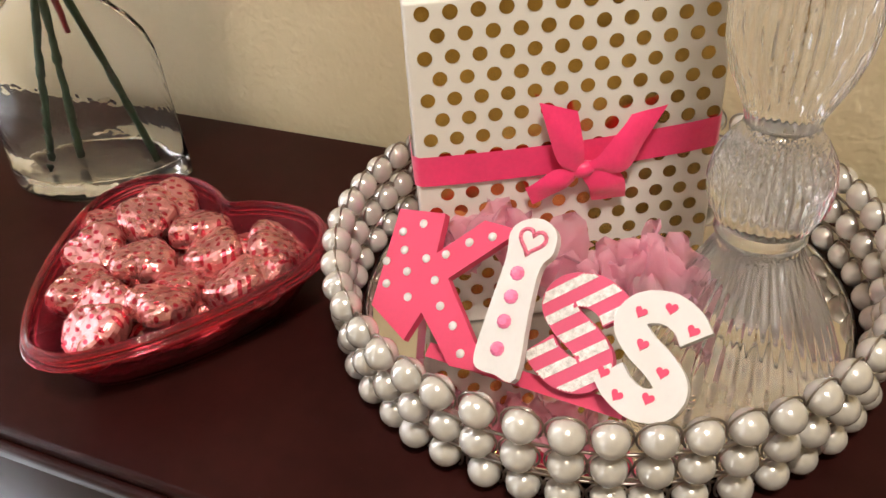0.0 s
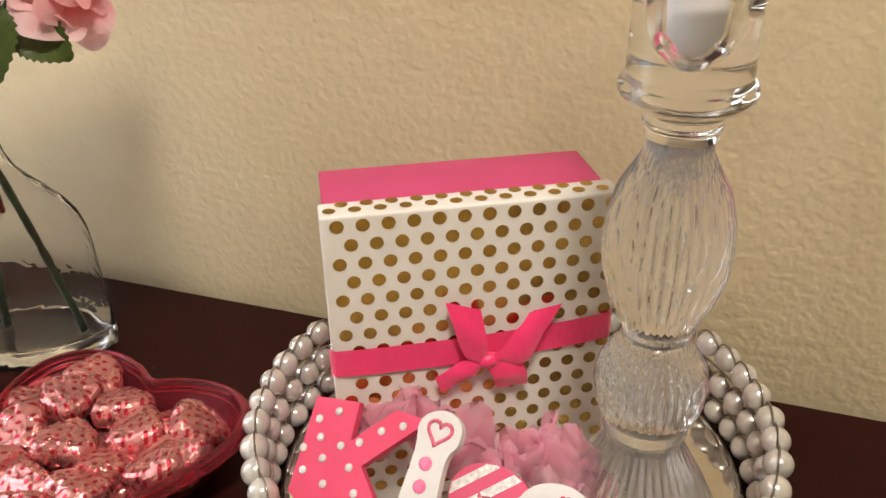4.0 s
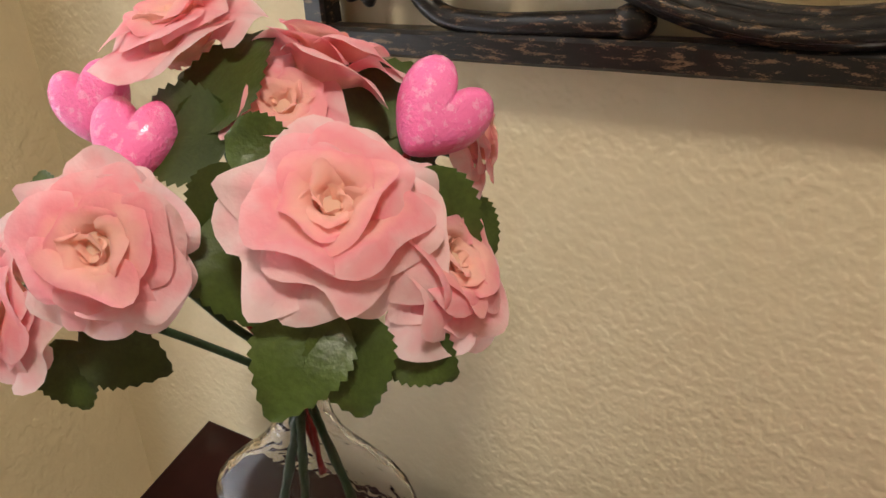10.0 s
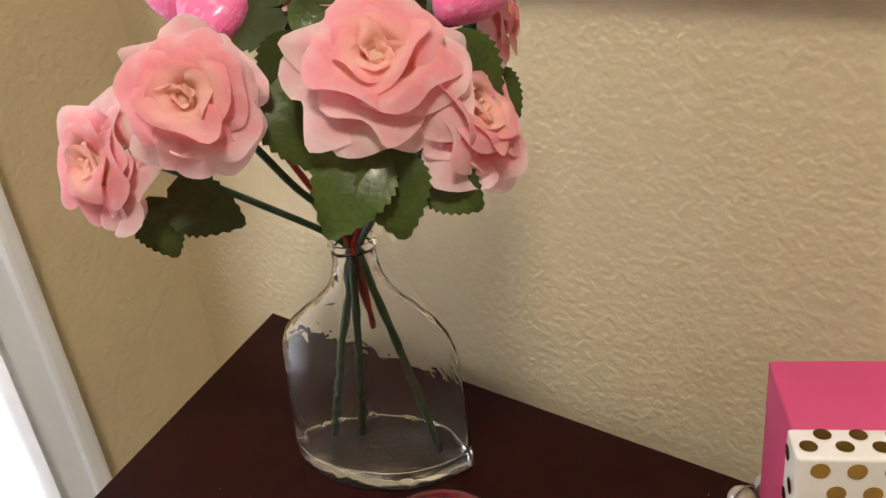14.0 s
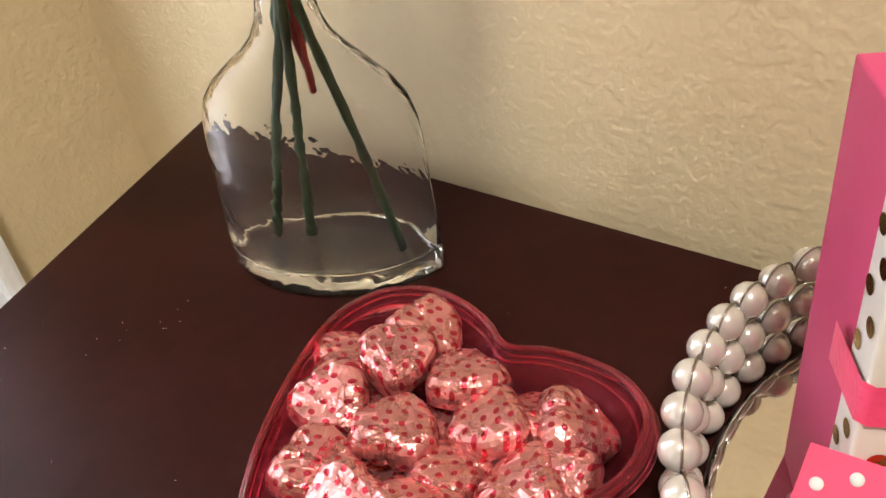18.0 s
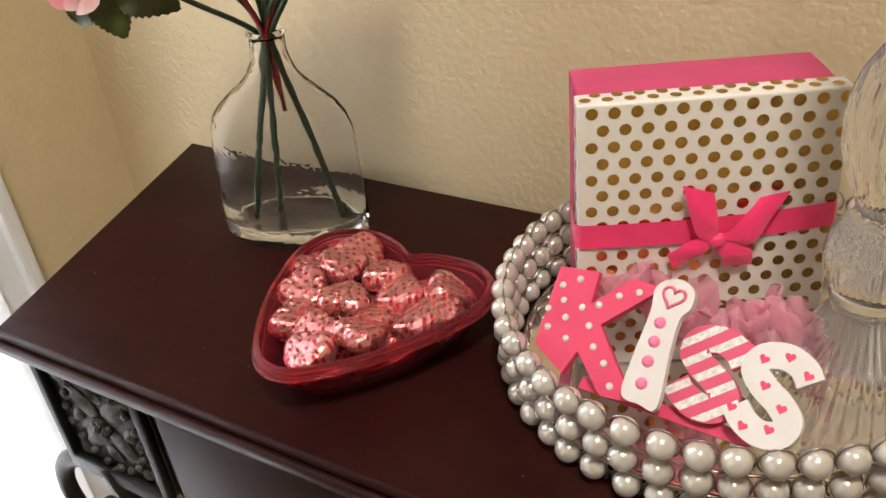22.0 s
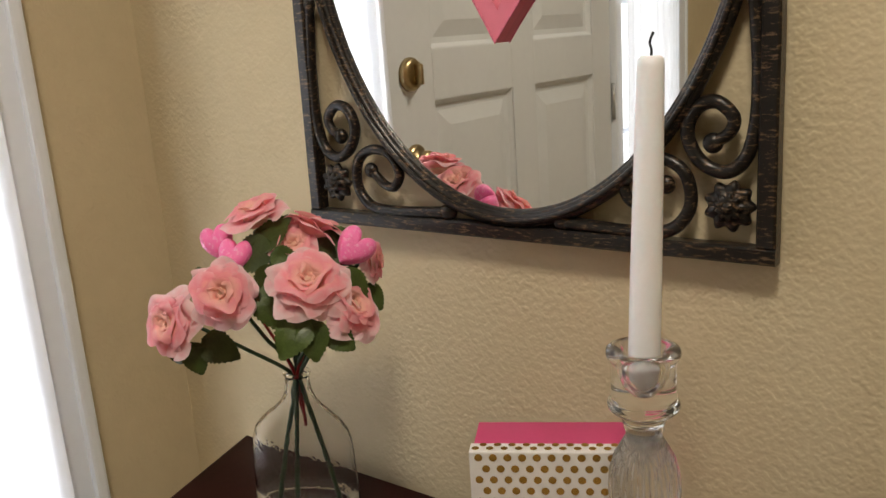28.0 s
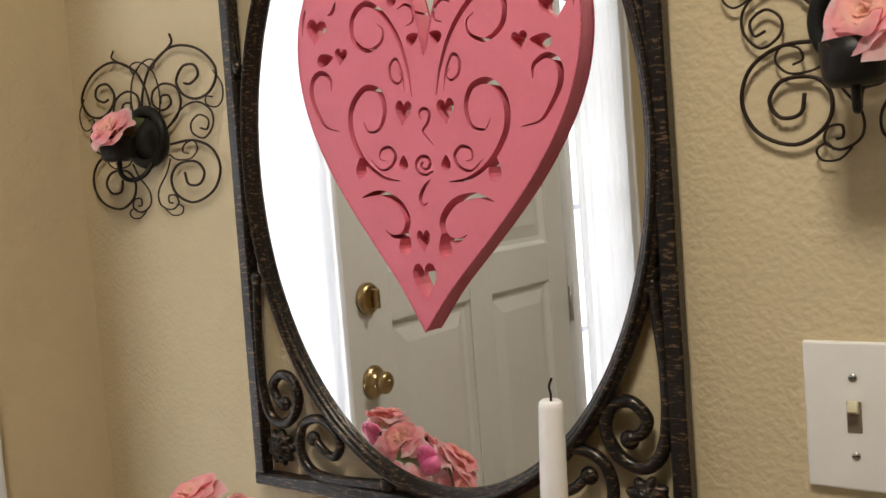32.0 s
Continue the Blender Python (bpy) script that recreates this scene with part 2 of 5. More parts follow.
for link in list(FRAME.node_tree.links):
    if link.from_node.type == "TEX_COORD" and link.to_node.type == "TEX_NOISE":
        FRAME.node_tree.links.new(stretch.outputs[0], link.to_socket)
FRAME.node_tree.links.new(FRAME.node_tree.nodes["Texture Coordinate"].outputs["Object"], stretch.inputs["Vector"])
WIRE = mat("dark_wire", (0.035, 0.022, 0.015), rough=0.5, metal=0.5, var=0.3, scale=100)
MIRROR = mat("silvered_glass", (0.93, 0.94, 0.93), rough=0.01, metal=1.0, var=0.01)
PLATE = mat("switch_plastic", (0.80, 0.80, 0.78), rough=0.3, var=0.02)
IVORY = mat("ivory_plastic", (0.62, 0.57, 0.40), rough=0.3, var=0.03)
WAX = mat("white_wax", (0.88, 0.88, 0.92), rough=0.42, var=0.03, scale=40, sss=0.25)
SOOT_SHADE = mat("soot_and_slot_shade", (0.01, 0.01, 0.01), rough=0.9)
CRYSTAL = glass("pressed_glass", (0.985, 0.985, 0.99), 1.36, 0.07, 0.0005, 120, 0.06)
CUPG = glass("cup_glass", (0.985, 0.985, 0.99), 1.40, 0.012, 0.0003, 60, 0.02)
VGLASS = glass("bottle_glass", (0.995, 0.995, 0.995), 1.16, 0.0, 0.0018, 80, 0.010)
CLEAR = glass("clear_glass", (0.995, 0.99, 0.98), 1.22, 0.02, 0.0016, 60, 0.02)
REDP = glass("red_plastic", (1.0, 0.20, 0.30), 1.45, 0.010, haze=0.04)
PEARL = mat("pearl", (0.68, 0.665, 0.645), rough=0.20, metal=0.45, var=0.05, scale=80, coat=0.6, per_object=0.06, rough_var=0.05)
SILVER = mat("aged_silver_wire", (0.33, 0.30, 0.28), rough=0.3, metal=1.0, var=0.2, scale=200)
TRAYM = mat("tray_mirror", (0.80, 0.78, 0.74), rough=0.03, metal=1.0, var=0.03)
PINKBOX = mat("hot_pink_paper", (0.54, 0.060, 0.17), rough=0.55, var=0.05, scale=30)
WHITEPAPER = mat("white_paper", (0.72, 0.70, 0.675), rough=0.45, var=0.03, scale=30)
GOLD = mat("gold_foil", (0.62, 0.42, 0.12), rough=0.22, metal=1.0, var=0.2, scale=40)
RIBBON = mat("satin_ribbon", (0.86, 0.035, 0.17), rough=0.35, var=0.08, scale=50, sheen=0.4, bump=0.0003, bump_scale=400)
KRED = mat("letter_pink", (0.68, 0.060, 0.145), rough=0.55, var=0.05, scale=60)
SPINK = mat("letter_rose", (0.64, 0.085, 0.18), rough=0.55, var=0.05, scale=60)
LWHITE = mat("letter_white", (0.66, 0.645, 0.655), rough=0.5, var=0.03, scale=60)
GLITW = mat("white_glitter", (0.84, 0.80, 0.80), rough=0.35, var=0.35, scale=500, bump=0.0008, bump_scale=1500)
GLITP = mat("pink_glitter", (0.78, 0.16, 0.26), rough=0.35, var=0.4, scale=500, bump=0.0008, bump_scale=1500)
GEM = mat("pink_gem", (0.90, 0.20, 0.40), rough=0.06, var=0.2, scale=300, coat=1.0)
LINT = mat("white_lint", (0.75, 0.73, 0.70), rough=0.9, var=0.1)
FOIL = dotted("pink_foil", (0.68, 0.30, 0.30), (0.50, 0.045, 0.075), 180, 0.225, 0.28, 0.86, 0.0018)
TULLE = sheer("pink_tulle", (1.0, 0.60, 0.74), 0.42, 0.6)
PETAL = petal_material("petal_pink", (0.95, 0.34, 0.41), (1.0, 0.70, 0.50))
LEAF = mat("cloth_leaf", (0.048, 0.076, 0.015), rough=0.42, var=0.35, scale=45, per_object=0.25, coat=0.14, bump=0.0006, bump_scale=220)
STEM = mat("green_stem", (0.030, 0.070, 0.030), rough=0.5, var=0.3, scale=120)
REDSTEM = mat("red_stem", (0.30, 0.02, 0.02), rough=0.4, var=0.2, scale=120)
GLITH = mat("glitter_foam", (0.95, 0.19, 0.47), rough=0.42, scale=260, second=(0.97, 0.36, 0.60), cover=0.66, bump=0.0009, bump_scale=700, coat=0.2, sss=0.1)
HEARTP = mat("painted_heart_pink", (0.76, 0.20, 0.28), rough=0.6, var=0.05, scale=20, bump=0.0002)
LAMPG = bpy.data.materials.new("lamp_diffuser")
LAMPG.use_nodes = True
LAMPG.node_tree.nodes["Principled BSDF"].inputs["Emission Color"].default_value = (1, 0.82, 0.6, 1)
LAMPG.node_tree.nodes["Principled BSDF"].inputs["Emission Strength"].default_value = 4.0
PANE = glass("window_glass", (1, 1, 1), 1.45)

# ---- mesh helpers ----
from mathutils.geometry import delaunay_2d_cdt


def thing(name, label, category, loc=(0, 0, 0), rz=0.0, group="", kind="", m=None):
    ob = new(name)
    ob.empty_display_size = 0.02
    ob.matrix_world = m if m is not None else pose(*loc, 0, 0, rz)
    return tagged(ob, label, category, group, kind)


def part(name, bm, material, parent=None, label="", smooth=True, m=None):
    """Links a bmesh as one mesh object, under a thing or a part."""
    me = bpy.data.meshes.new(name)
    bm.normal_update()
    bm.to_mesh(me)
    bm.free()
    return part_of(name, me, material, parent, label, smooth, m)


def part_of(name, me, material, parent=None, label="", smooth=True, m=None):
    if not me.materials:
        me.materials.append(material)
    if smooth and me.polygons and not me.polygons[0].use_smooth:
        me.polygons.foreach_set("use_smooth", [True] * len(me.polygons))
    ob = new(name, me)
    if parent is not None:
        ob.parent = parent
    if m is not None:
        ob.matrix_basis = m
    return tagged(ob, label) if label else ob


def box_bm(x0, x1, y0, y1, z0, z1, bevel=0.0, seg=2):
    bm = bmesh.new()
    bmesh.ops.create_cube(bm, size=1)
    bmesh.ops.transform(bm, matrix=Matrix.LocRotScale(((x0 + x1) / 2, (y0 + y1) / 2, (z0 + z1) / 2), None, (x1 - x0, y1 - y0, z1 - z0)), verts=bm.verts)
    if bevel:
        bmesh.ops.bevel(bm, geom=bm.edges[:], offset=bevel, segments=seg, profile=0.6, affect="EDGES")
    return bm


def lathe_bm(profile, n=48, flute=None, count=24):
    """A profile of (radius, z) turned about z. flute(z): depth of the upright ribs there."""
    bm = bmesh.new()
    rings = []
    for r, z in profile:
        d = flute(z) if flute else 0.0
        rings.append([bm.verts.new(((r - d * (0.5 - 0.5 * math.cos(count * 2 * math.pi * i / n))) * math.cos(2 * math.pi * i / n),
                                    (r - d * (0.5 - 0.5 * math.cos(count * 2 * math.pi * i / n))) * math.sin(2 * math.pi * i / n), z)) for i in range(n)])
    for a, b in zip(rings, rings[1:]):
        for i in range(n):
            bm.faces.new((a[i], a[(i + 1) % n], b[(i + 1) % n], b[i]))
    if profile[0][0] > 1e-6:
        bm.faces.new(rings[0][::-1])
    if profile[-1][0] > 1e-6:
        bm.faces.new(rings[-1])
    bmesh.ops.remove_doubles(bm, verts=bm.verts, dist=1e-6)
    return bm


def tube_into(bm, pts, radius, n=8, taper=None, closed=False, flat=1.0):
    """A round (or flattened) rod along pts; taper(s): radius factor at the share s of its length."""
    pts = [Vector(p) for p in pts]
    rings, last = [], None
    for i, p in enumerate(pts):
        a, b = (pts[i - 1], pts[(i + 1) % len(pts)]) if closed else (pts[max(0, i - 1)], pts[min(len(pts) - 1, i + 1)])
        t = (b - a).normalized()
        if last is None:
            side = t.cross(Vector((0, 1, 0.02)))
            if side.length < 0.1:
                side = t.cross(Vector((1, 0, 0)))
        else:
            side = last - t * last.dot(t)
        side.normalize()
        last = side
        up = t.cross(side)
        r = radius * (taper(i / (len(pts) - 1)) if taper else 1)
        rings.append([bm.verts.new(p + (side * math.cos(2 * math.pi * k / n) + up * flat * math.sin(2 * math.pi * k / n)) * r) for k in range(n)])
    pairs = list(zip(rings, rings[1:])) + ([(rings[-1], rings[0])] if closed else [])
    for a, b in pairs:
        for k in range(n):
            bm.faces.new((a[k], a[(k + 1) % n], b[(k + 1) % n], b[k]))
    if not closed:
        bm.faces.new(rings[0][::-1])
        bm.faces.new(rings[-1])
    return bm


def tube_bm(pts, radius, n=8, taper=None, closed=False, flat=1.0):
    bm = tube_into(bmesh.new(), pts, radius, n, taper, closed, flat)
    bmesh.ops.recalc_face_normals(bm, faces=bm.faces)
    return bm


def ball_into(bm, c, r, sx=1.0, sy=1.0, sz=1.0, u=14, v=9):
    bmesh.ops.create_uvsphere(bm, u_segments=u, v_segments=v, radius=r, matrix=Matrix.LocRotScale(c, None, (sx, sy, sz)))
    return bm


def smooth_path(points, n=8):
    """Catmull-Rom through points."""
    p = [Vector(q) for q in points]
    p = [2 * p[0] - p[1]] + p + [2 * p[-1] - p[-2]]
    out = []
    for a, b, c, d in zip(p, p[1:], p[2:], p[3:]):
        for k in range(n):
            s = k / n
            out.append(0.5 * ((2 * b) + (c - a) * s + (2 * a - 5 * b + 4 * c - d) * s * s + (3 * b - a - 3 * c + d) * s ** 3))
    return out + [p[-2]]


def spiral(cx, cz, r0, r1, a0, turns, n=40):
    """A scroll in x, z: from radius r0 at the angle a0 (degrees) inwards to r1; turns < 0 runs clockwise."""
    return [(cx + (r0 + (r1 - r0) * s) * math.cos(radians(a0) + 2 * math.pi * turns * s), cz + (r0 + (r1 - r0) * s) * math.sin(radians(a0) + 2 * math.pi * turns * s))
            for s in (i / n for i in range(n + 1))]


def heart_outline(w, h, n=48):
    """A heart with its notch up, w wide and h high, about its middle."""
    pts = []
    for i in range(n):
        t = 2 * math.pi * i / n
        pts.append((16 * math.sin(t) ** 3 / 32 * w, (13 * math.cos(t) - 5 * math.cos(2 * t) - 2 * math.cos(3 * t) - math.cos(4 * t) + 2.55) / 28.9 * h))
    return pts


def winding(x, z, poly):
    w = 0
    for (x0, z0), (x1, z1) in zip(poly, poly[1:] + poly[:1]):
        if (z0 > z) != (z1 > z):
            side = (x1 - x0) * (z - z0) - (x - x0) * (z1 - z0)
            if z1 > z0 and side > 0:
                w += 1
            elif z1 < z0 and side < 0:
                w -= 1
    return w


def filled(name, outlines, depth, material, parent=None, label="", m=None, bevel=0.0):
    """Flat outlines in x, z with holes, depth thick towards -y."""
    pts, edges = [], []
    for o in outlines:
        k = len(pts)
        pts += [Vector((x, z)) for x, z in o]
        edges += [(k + i, k + (i + 1) % len(o)) for i in range(len(o))]
    vs, _e, fs, *_rest = delaunay_2d_cdt(pts, edges, [], 0, 1e-6)
    spans = [(min(p[0] for p in o), max(p[0] for p in o), min(p[1] for p in o), max(p[1] for p in o)) for o in outlines]
    def within(k, x, z):
        a, b, c, d = spans[k]
        return a <= x <= b and c <= z <= d and winding(x, z, outlines[k]) != 0
    mid = lambda f: (sum(vs[i].x for i in f) / len(f), sum(vs[i].y for i in f) / len(f))
    fs = [f for f in fs if within(0, *mid(f)) and not any(within(k, *mid(f)) for k in range(1, len(outlines)))]
    bm = bmesh.new()
    front = [bm.verts.new((v.x, -depth, v.y)) for v in vs]
    back = [bm.verts.new((v.x, 0, v.y)) for v in vs]
    used = {}
    for f in fs:
        a = list(f)
        area = sum(vs[a[i]].x * vs[a[(i + 1) % len(a)]].y - vs[a[(i + 1) % len(a)]].x * vs[a[i]].y for i in range(len(a)))
        if area < 0:
            a.reverse()
        bm.faces.new([front[i] for i in a])
        bm.faces.new([back[i] for i in reversed(a)])
        for i in range(len(a)):
            used[(a[i], a[(i + 1) % len(a)])] = True
    for p, q in used:
        if (q, p) not in used:
            bm.faces.new((front[q], front[p], back[p], back[q]))
    bmesh.ops.delete(bm, geom=[v for v in bm.verts if not v.link_faces], context="VERTS")
    return part(name, bm, material, parent, label, False, m)

# ---- the room ----
T = 0.76          # table top
XL = -0.69        # face of the entrance wall
FZ = 0.10         # floor
def structure(name, bm, material, label, category, smooth=False):
    return tagged(part(name, bm, material, None, "", smooth), label, category, "", "structure")


structure("wall_north", box_bm(-0.95, 2.3, 0.0, 0.14, FZ, 2.62), WALL, "beige knock-down plaster wall behind the table", "wall")
structure("wall_east", box_bm(2.3, 2.44, -3.4, 0.14, FZ, 2.62), WALL, "beige plaster wall", "wall")
structure("wall_south", box_bm(-0.95, 2.3, -3.54, -3.4, FZ, 2.62), WALL, "beige plaster wall", "wall")
structure("floor", box_bm(-0.95, 2.44, -3.54, 0.14, FZ - 0.06, FZ), FLOOR, "plain pale beige floor, toned to bounce light upward", "floor")
structure("ceiling", box_bm(-0.95, 2.44, -3.54, 0.14, 2.62, 2.70), CEIL, "plain painted ceiling", "ceiling")
# entrance wall with two sidelights and the door between them
wl = tagged(new("wall_west"), "beige plaster entrance wall pierced by the door and two sidelights", "wall", "", "structure")
for nm, y0, y1, z0, z1 in (("corner_pier", -0.217, 0.0, FZ, 2.62), ("lintel", -1.93, -0.217, 2.16, 2.62), ("far_pier", -3.4, -1.93, FZ, 2.62)):
    part(nm, box_bm(XL - 0.14, XL, y0, y1, z0, z1), WALL, wl, smooth=False)
for nm, ya, yb in (("casing", -0.222, -0.164), ("casing", -2.012, -1.926)):
    cs = tagged(new("trim"), "white painted door casing with a stepped profile", "trim", "", "structure")
    part("flat", box_bm(XL, XL + 0.014, ya, yb, FZ, 2.20, 0.003), TRIM, cs, smooth=False)
    part("back_band", box_bm(XL + 0.001, XL + 0.024, yb - 0.016, yb + 0.002, FZ, 2.20, 0.005), TRIM, cs, smooth=False)
    part("bead", box_bm(XL + 0.001, XL + 0.019, ya - 0.002, ya + 0.012, FZ, 2.20, 0.004), TRIM, cs, smooth=False)
hd = tagged(new("trim"), "white painted head casing over the entrance", "trim", "", "structure")
part("flat", box_bm(XL, XL + 0.014, -2.012, -0.164, 2.205, 2.25, 0.003), TRIM, hd, smooth=False)
for y0, y1 in ((-0.549, -0.512), (-1.556, -1.518)):
    structure("trim", box_bm(XL - 0.12, XL + 0.006, y0, y1, FZ, 2.16, 0.004), TRIM, "white painted post between door and sidelight", "trim")
n_side = 0
for y0, y1 in ((-0.512, -0.217), (-1.93, -1.556)):
    n_side += 1
    wd = tagged(new("window_%d" % n_side), "tall narrow sidelight window in white frame", "window", "", "structure")
    for a, b, c, d in ((y0, y0 + 0.03, FZ, 2.16), (y1 - 0.03, y1, FZ, 2.16), (y0 + 0.03, y1 - 0.03, FZ, 0.22), (y0 + 0.03, y1 - 0.03, 2.08, 2.16)):
        part("window_frame", box_bm(XL - 0.07, XL - 0.035, a, b, c, d, 0.003), TRIM, wd, smooth=False)
    for k in range(5):
        z0 = 0.22 + 0.372 * k
        part("pane", box_bm(XL - 0.055, XL - 0.051, y0 + 0.03, y1 - 0.03, z0 + 0.008, z0 + 0.364), PANE, wd, smooth=False).visible_shadow = False
        if k:
            part("glazing_bar", box_bm(XL - 0.066, XL - 0.04, y0 + 0.03, y1 - 0.03, z0 - 0.008, z0 + 0.008, 0.002), TRIM, wd, smooth=False)


def curtain(y0, y1, folds, seed, label):
    rnd = random.Random(seed)
    th = thing("curtain", label, "curtain", (XL + 0.022, (y0 + y1) / 2, FZ + 0.02))
    bm = bmesh.new()
    n, h, half = 110, 1.98, (y1 - y0) / 2
    ph = [rnd.uniform(0, 6.28) for _ in range(4)]
    rows = []
    for j in range(15):
        v = j / 14
        row = []
        for i in range(n + 1):
            s = i / n
            w = math.sin(folds * 6.28 * s + ph[0] + 0.7 * math.sin(3 * s + ph[1])) * (0.55 + 0.45 * math.sin(5.1 * s + ph[2]))
            w += 0.35 * math.sin(folds * 2.3 * 6.28 * s + ph[3] + v)
            row.append(bm.verts.new((0.011 * w * (0.7 + 0.3 * (1 - v)), (s - 0.5) * 2 * half, h * v)))
        rows.append(row)
    for a, b in zip(rows, rows[1:]):
        for i in range(n):
            bm.faces.new((a[i], a[i + 1], b[i + 1], b[i]))
    part("cloth", bm, CURTAIN, th)
    part("curtain_rod", tube_bm([(0, -half + 0.002, h), (0, half - 0.002, h)], 0.006, 10), TRIM, th, "white curtain rod")
    return th


curtain(-0.5115, -0.2175, 5, 3, "sheer white curtain hanging in folds over the sidelight")
curtain(-1.9295, -1.5565, 7, 5, "sheer white curtain hanging in folds over the sidelight")

# six-panel entrance door
DY0, DY1, DX = -1.515, -0.552, XL - 0.012
dr = tagged(new("door_1"), "pale grey six-panel entrance door, closed", "door", "", "structure")
dr.location = (DX, DY1, FZ + 0.005)
DW = DY1 - DY0
def slab(name, y0, y1, z0, z1, x=0.0, bevel=0.002):
    return part(name, box_bm(x - 0.04, x, -y1, -y0, z0, z1, bevel), DOORP, dr, smooth=False)


cols = ((0.155, 0.455), (0.555, 0.858))
rws = ((0.24, 1.042), (1.145, 1.66), (1.76, 1.92))
for y0, y1 in ((0.0, 0.155), (0.455, 0.555), (0.858, DW)):
    slab("stile", y0, y1, 0.0, 2.04)
for z0, z1 in ((0.0, 0.24), (1.042, 1.145), (1.66, 1.76), (1.92, 2.04)):
    for y0, y1 in cols:
        slab("rail", y0, y1, z0, z1)
for y0, y1 in cols:
    for z0, z1 in rws:
        bm = bmesh.new()
        rings = []
        for inset, x in ((-0.005, -0.006), (0.001, -0.004), (0.010, -0.013), (0.022, -0.014), (0.055, -0.005)):
            rings.append([bm.verts.new((x, -y, z)) for y, z in ((y0 + inset, z0 + inset), (y1 - inset, z0 + inset), (y1 - inset, z1 - inset), (y0 + inset, z1 - inset))])
        for a, b in zip(rings, rings[1:]):
            for k in range(4):
                bm.faces.new((a[k], a[(k + 1) % 4], b[(k + 1) % 4], b[k]))
        bm.faces.new(rings[-1])
        bmesh.ops.recalc_face_normals(bm, faces=bm.faces)
        part("panel", bm, DOORP, dr, smooth=False)
KY = 0.078
turned = Matrix.Rotation(radians(90), 4, "Y")
dk = part("doorknob", lathe_bm([(0.034, 0.0), (0.034, 0.004), (0.026, 0.010), (0.014, 0.013), (0.013, 0.018), (0.019, 0.024), (0.023, 0.030), (0.022, 0.036), (0.015, 0.041), (0.0, 0.042)], 28), BRASS, dr, "polished brass doorknob", m=Matrix.Translation((0, -KY, 0.930)) @ turned)
part("keyhole", lathe_bm([(0.008, 0.0), (0.008, 0.003), (0.0, 0.003)], 16), BRASS, dk, m=Matrix.Translation((0, 0, 0.041)))
db = part("deadbolt", lathe_bm([(0.033, 0.0), (0.033, 0.006), (0.028, 0.014), (0.020, 0.016), (0.0, 0.016)], 28), BRASS, dr, "brass deadbolt with a thumb turn", m=Matrix.Translation((0, -KY, 1.100)) @ turned)
part("thumb_turn", box_bm(-0.020, 0.020, -0.004, 0.004, 0.015, 0.034, 0.003), BRASS, db)
for z in (0.25, 0.96, 1.80):
    hg = part("hinge", tube_bm([(0.006, -DW - 0.004, z - 0.05), (0.006, -DW - 0.004, z + 0.05)], 0.006, 10), STEEL, dr, "steel hinge knuckle")
    for q in (-0.017, 0.017):
        part("knuckle", lathe_bm([(0.0068, -0.0008), (0.0068, 0.0008)], 12), STEEL, hg, m=Matrix.Translation((0.006, -DW - 0.004, z + q)))

lt = thing("ceiling_light", "round flush ceiling light with frosted warm diffuser", "lamp", (0.40, -0.90, 2.62))
part("base", lathe_bm([(0.17, -0.02), (0.175, 0.0)], 40), TRIM, lt)
part("diffuser", lathe_bm([(0.0, -0.115), (0.06, -0.11), (0.12, -0.085), (0.155, -0.045), (0.16, -0.019)], 40), LAMPG, lt)

# ---- the table ----
tb = thing("console_table", "dark mahogany side table with moulded top edge and cast-iron scrollwork", "table", (0.10, -0.184, 0.0))
def slab_poly(points, z0, z1, bevel, seg=3):
    bm = bmesh.new()
    f = bm.faces.new([bm.verts.new((x, y, z0)) for x, y in points])
    r = bmesh.ops.extrude_face_region(bm, geom=[f])
    bmesh.ops.translate(bm, verts=[g for g in r["geom"] if isinstance(g, bmesh.types.BMVert)], vec=(0, 0, z1 - z0))
    bmesh.ops.recalc_face_normals(bm, faces=bm.faces)
    bmesh.ops.bevel(bm, geom=[e for e in bm.edges if abs(e.verts[0].co.z - e.verts[1].co.z) < 1e-6], offset=bevel, segments=seg, profile=0.6, affect="EDGES")
    return bm


def outline(grow):
    return [(-0.536 - grow, -0.154 - grow), (0.536 + grow, -0.154 - grow), (0.628 + grow, 0.154), (-0.628 - grow, 0.154)]


part("tabletop", slab_poly(outline(0.0), T - 0.009, T, 0.003), WOOD, tb)
part("ovolo_moulding", slab_poly(outline(0.004), T - 0.020, T - 0.0095, 0.0045, 4), WOOD, tb)
part("cove_moulding", slab_poly(outline(-0.004), T - 0.028, T - 0.0205, 0.003), WOOD, tb)
part("underside", slab_poly(outline(-0.012), T - 0.036, T - 0.0285, 0.002), WOOD, tb)
AZ0, AZ1, FY = T - 0.145, T - 0.0365, -0.132
part("apron", box_bm(-0.413, 0.413, FY, FY + 0.018, AZ0, AZ1, 0.002), WOOD, tb)
part("drawer_front", box_bm(-0.398, 0.398, FY - 0.008, FY - 0.0005, AZ0 + 0.006, AZ1 - 0.004, 0.003), WOOD, tb)
part("back_apron", box_bm(-0.58, 0.58, 0.11, 0.128, AZ0, AZ1, 0.002), WOOD, tb)


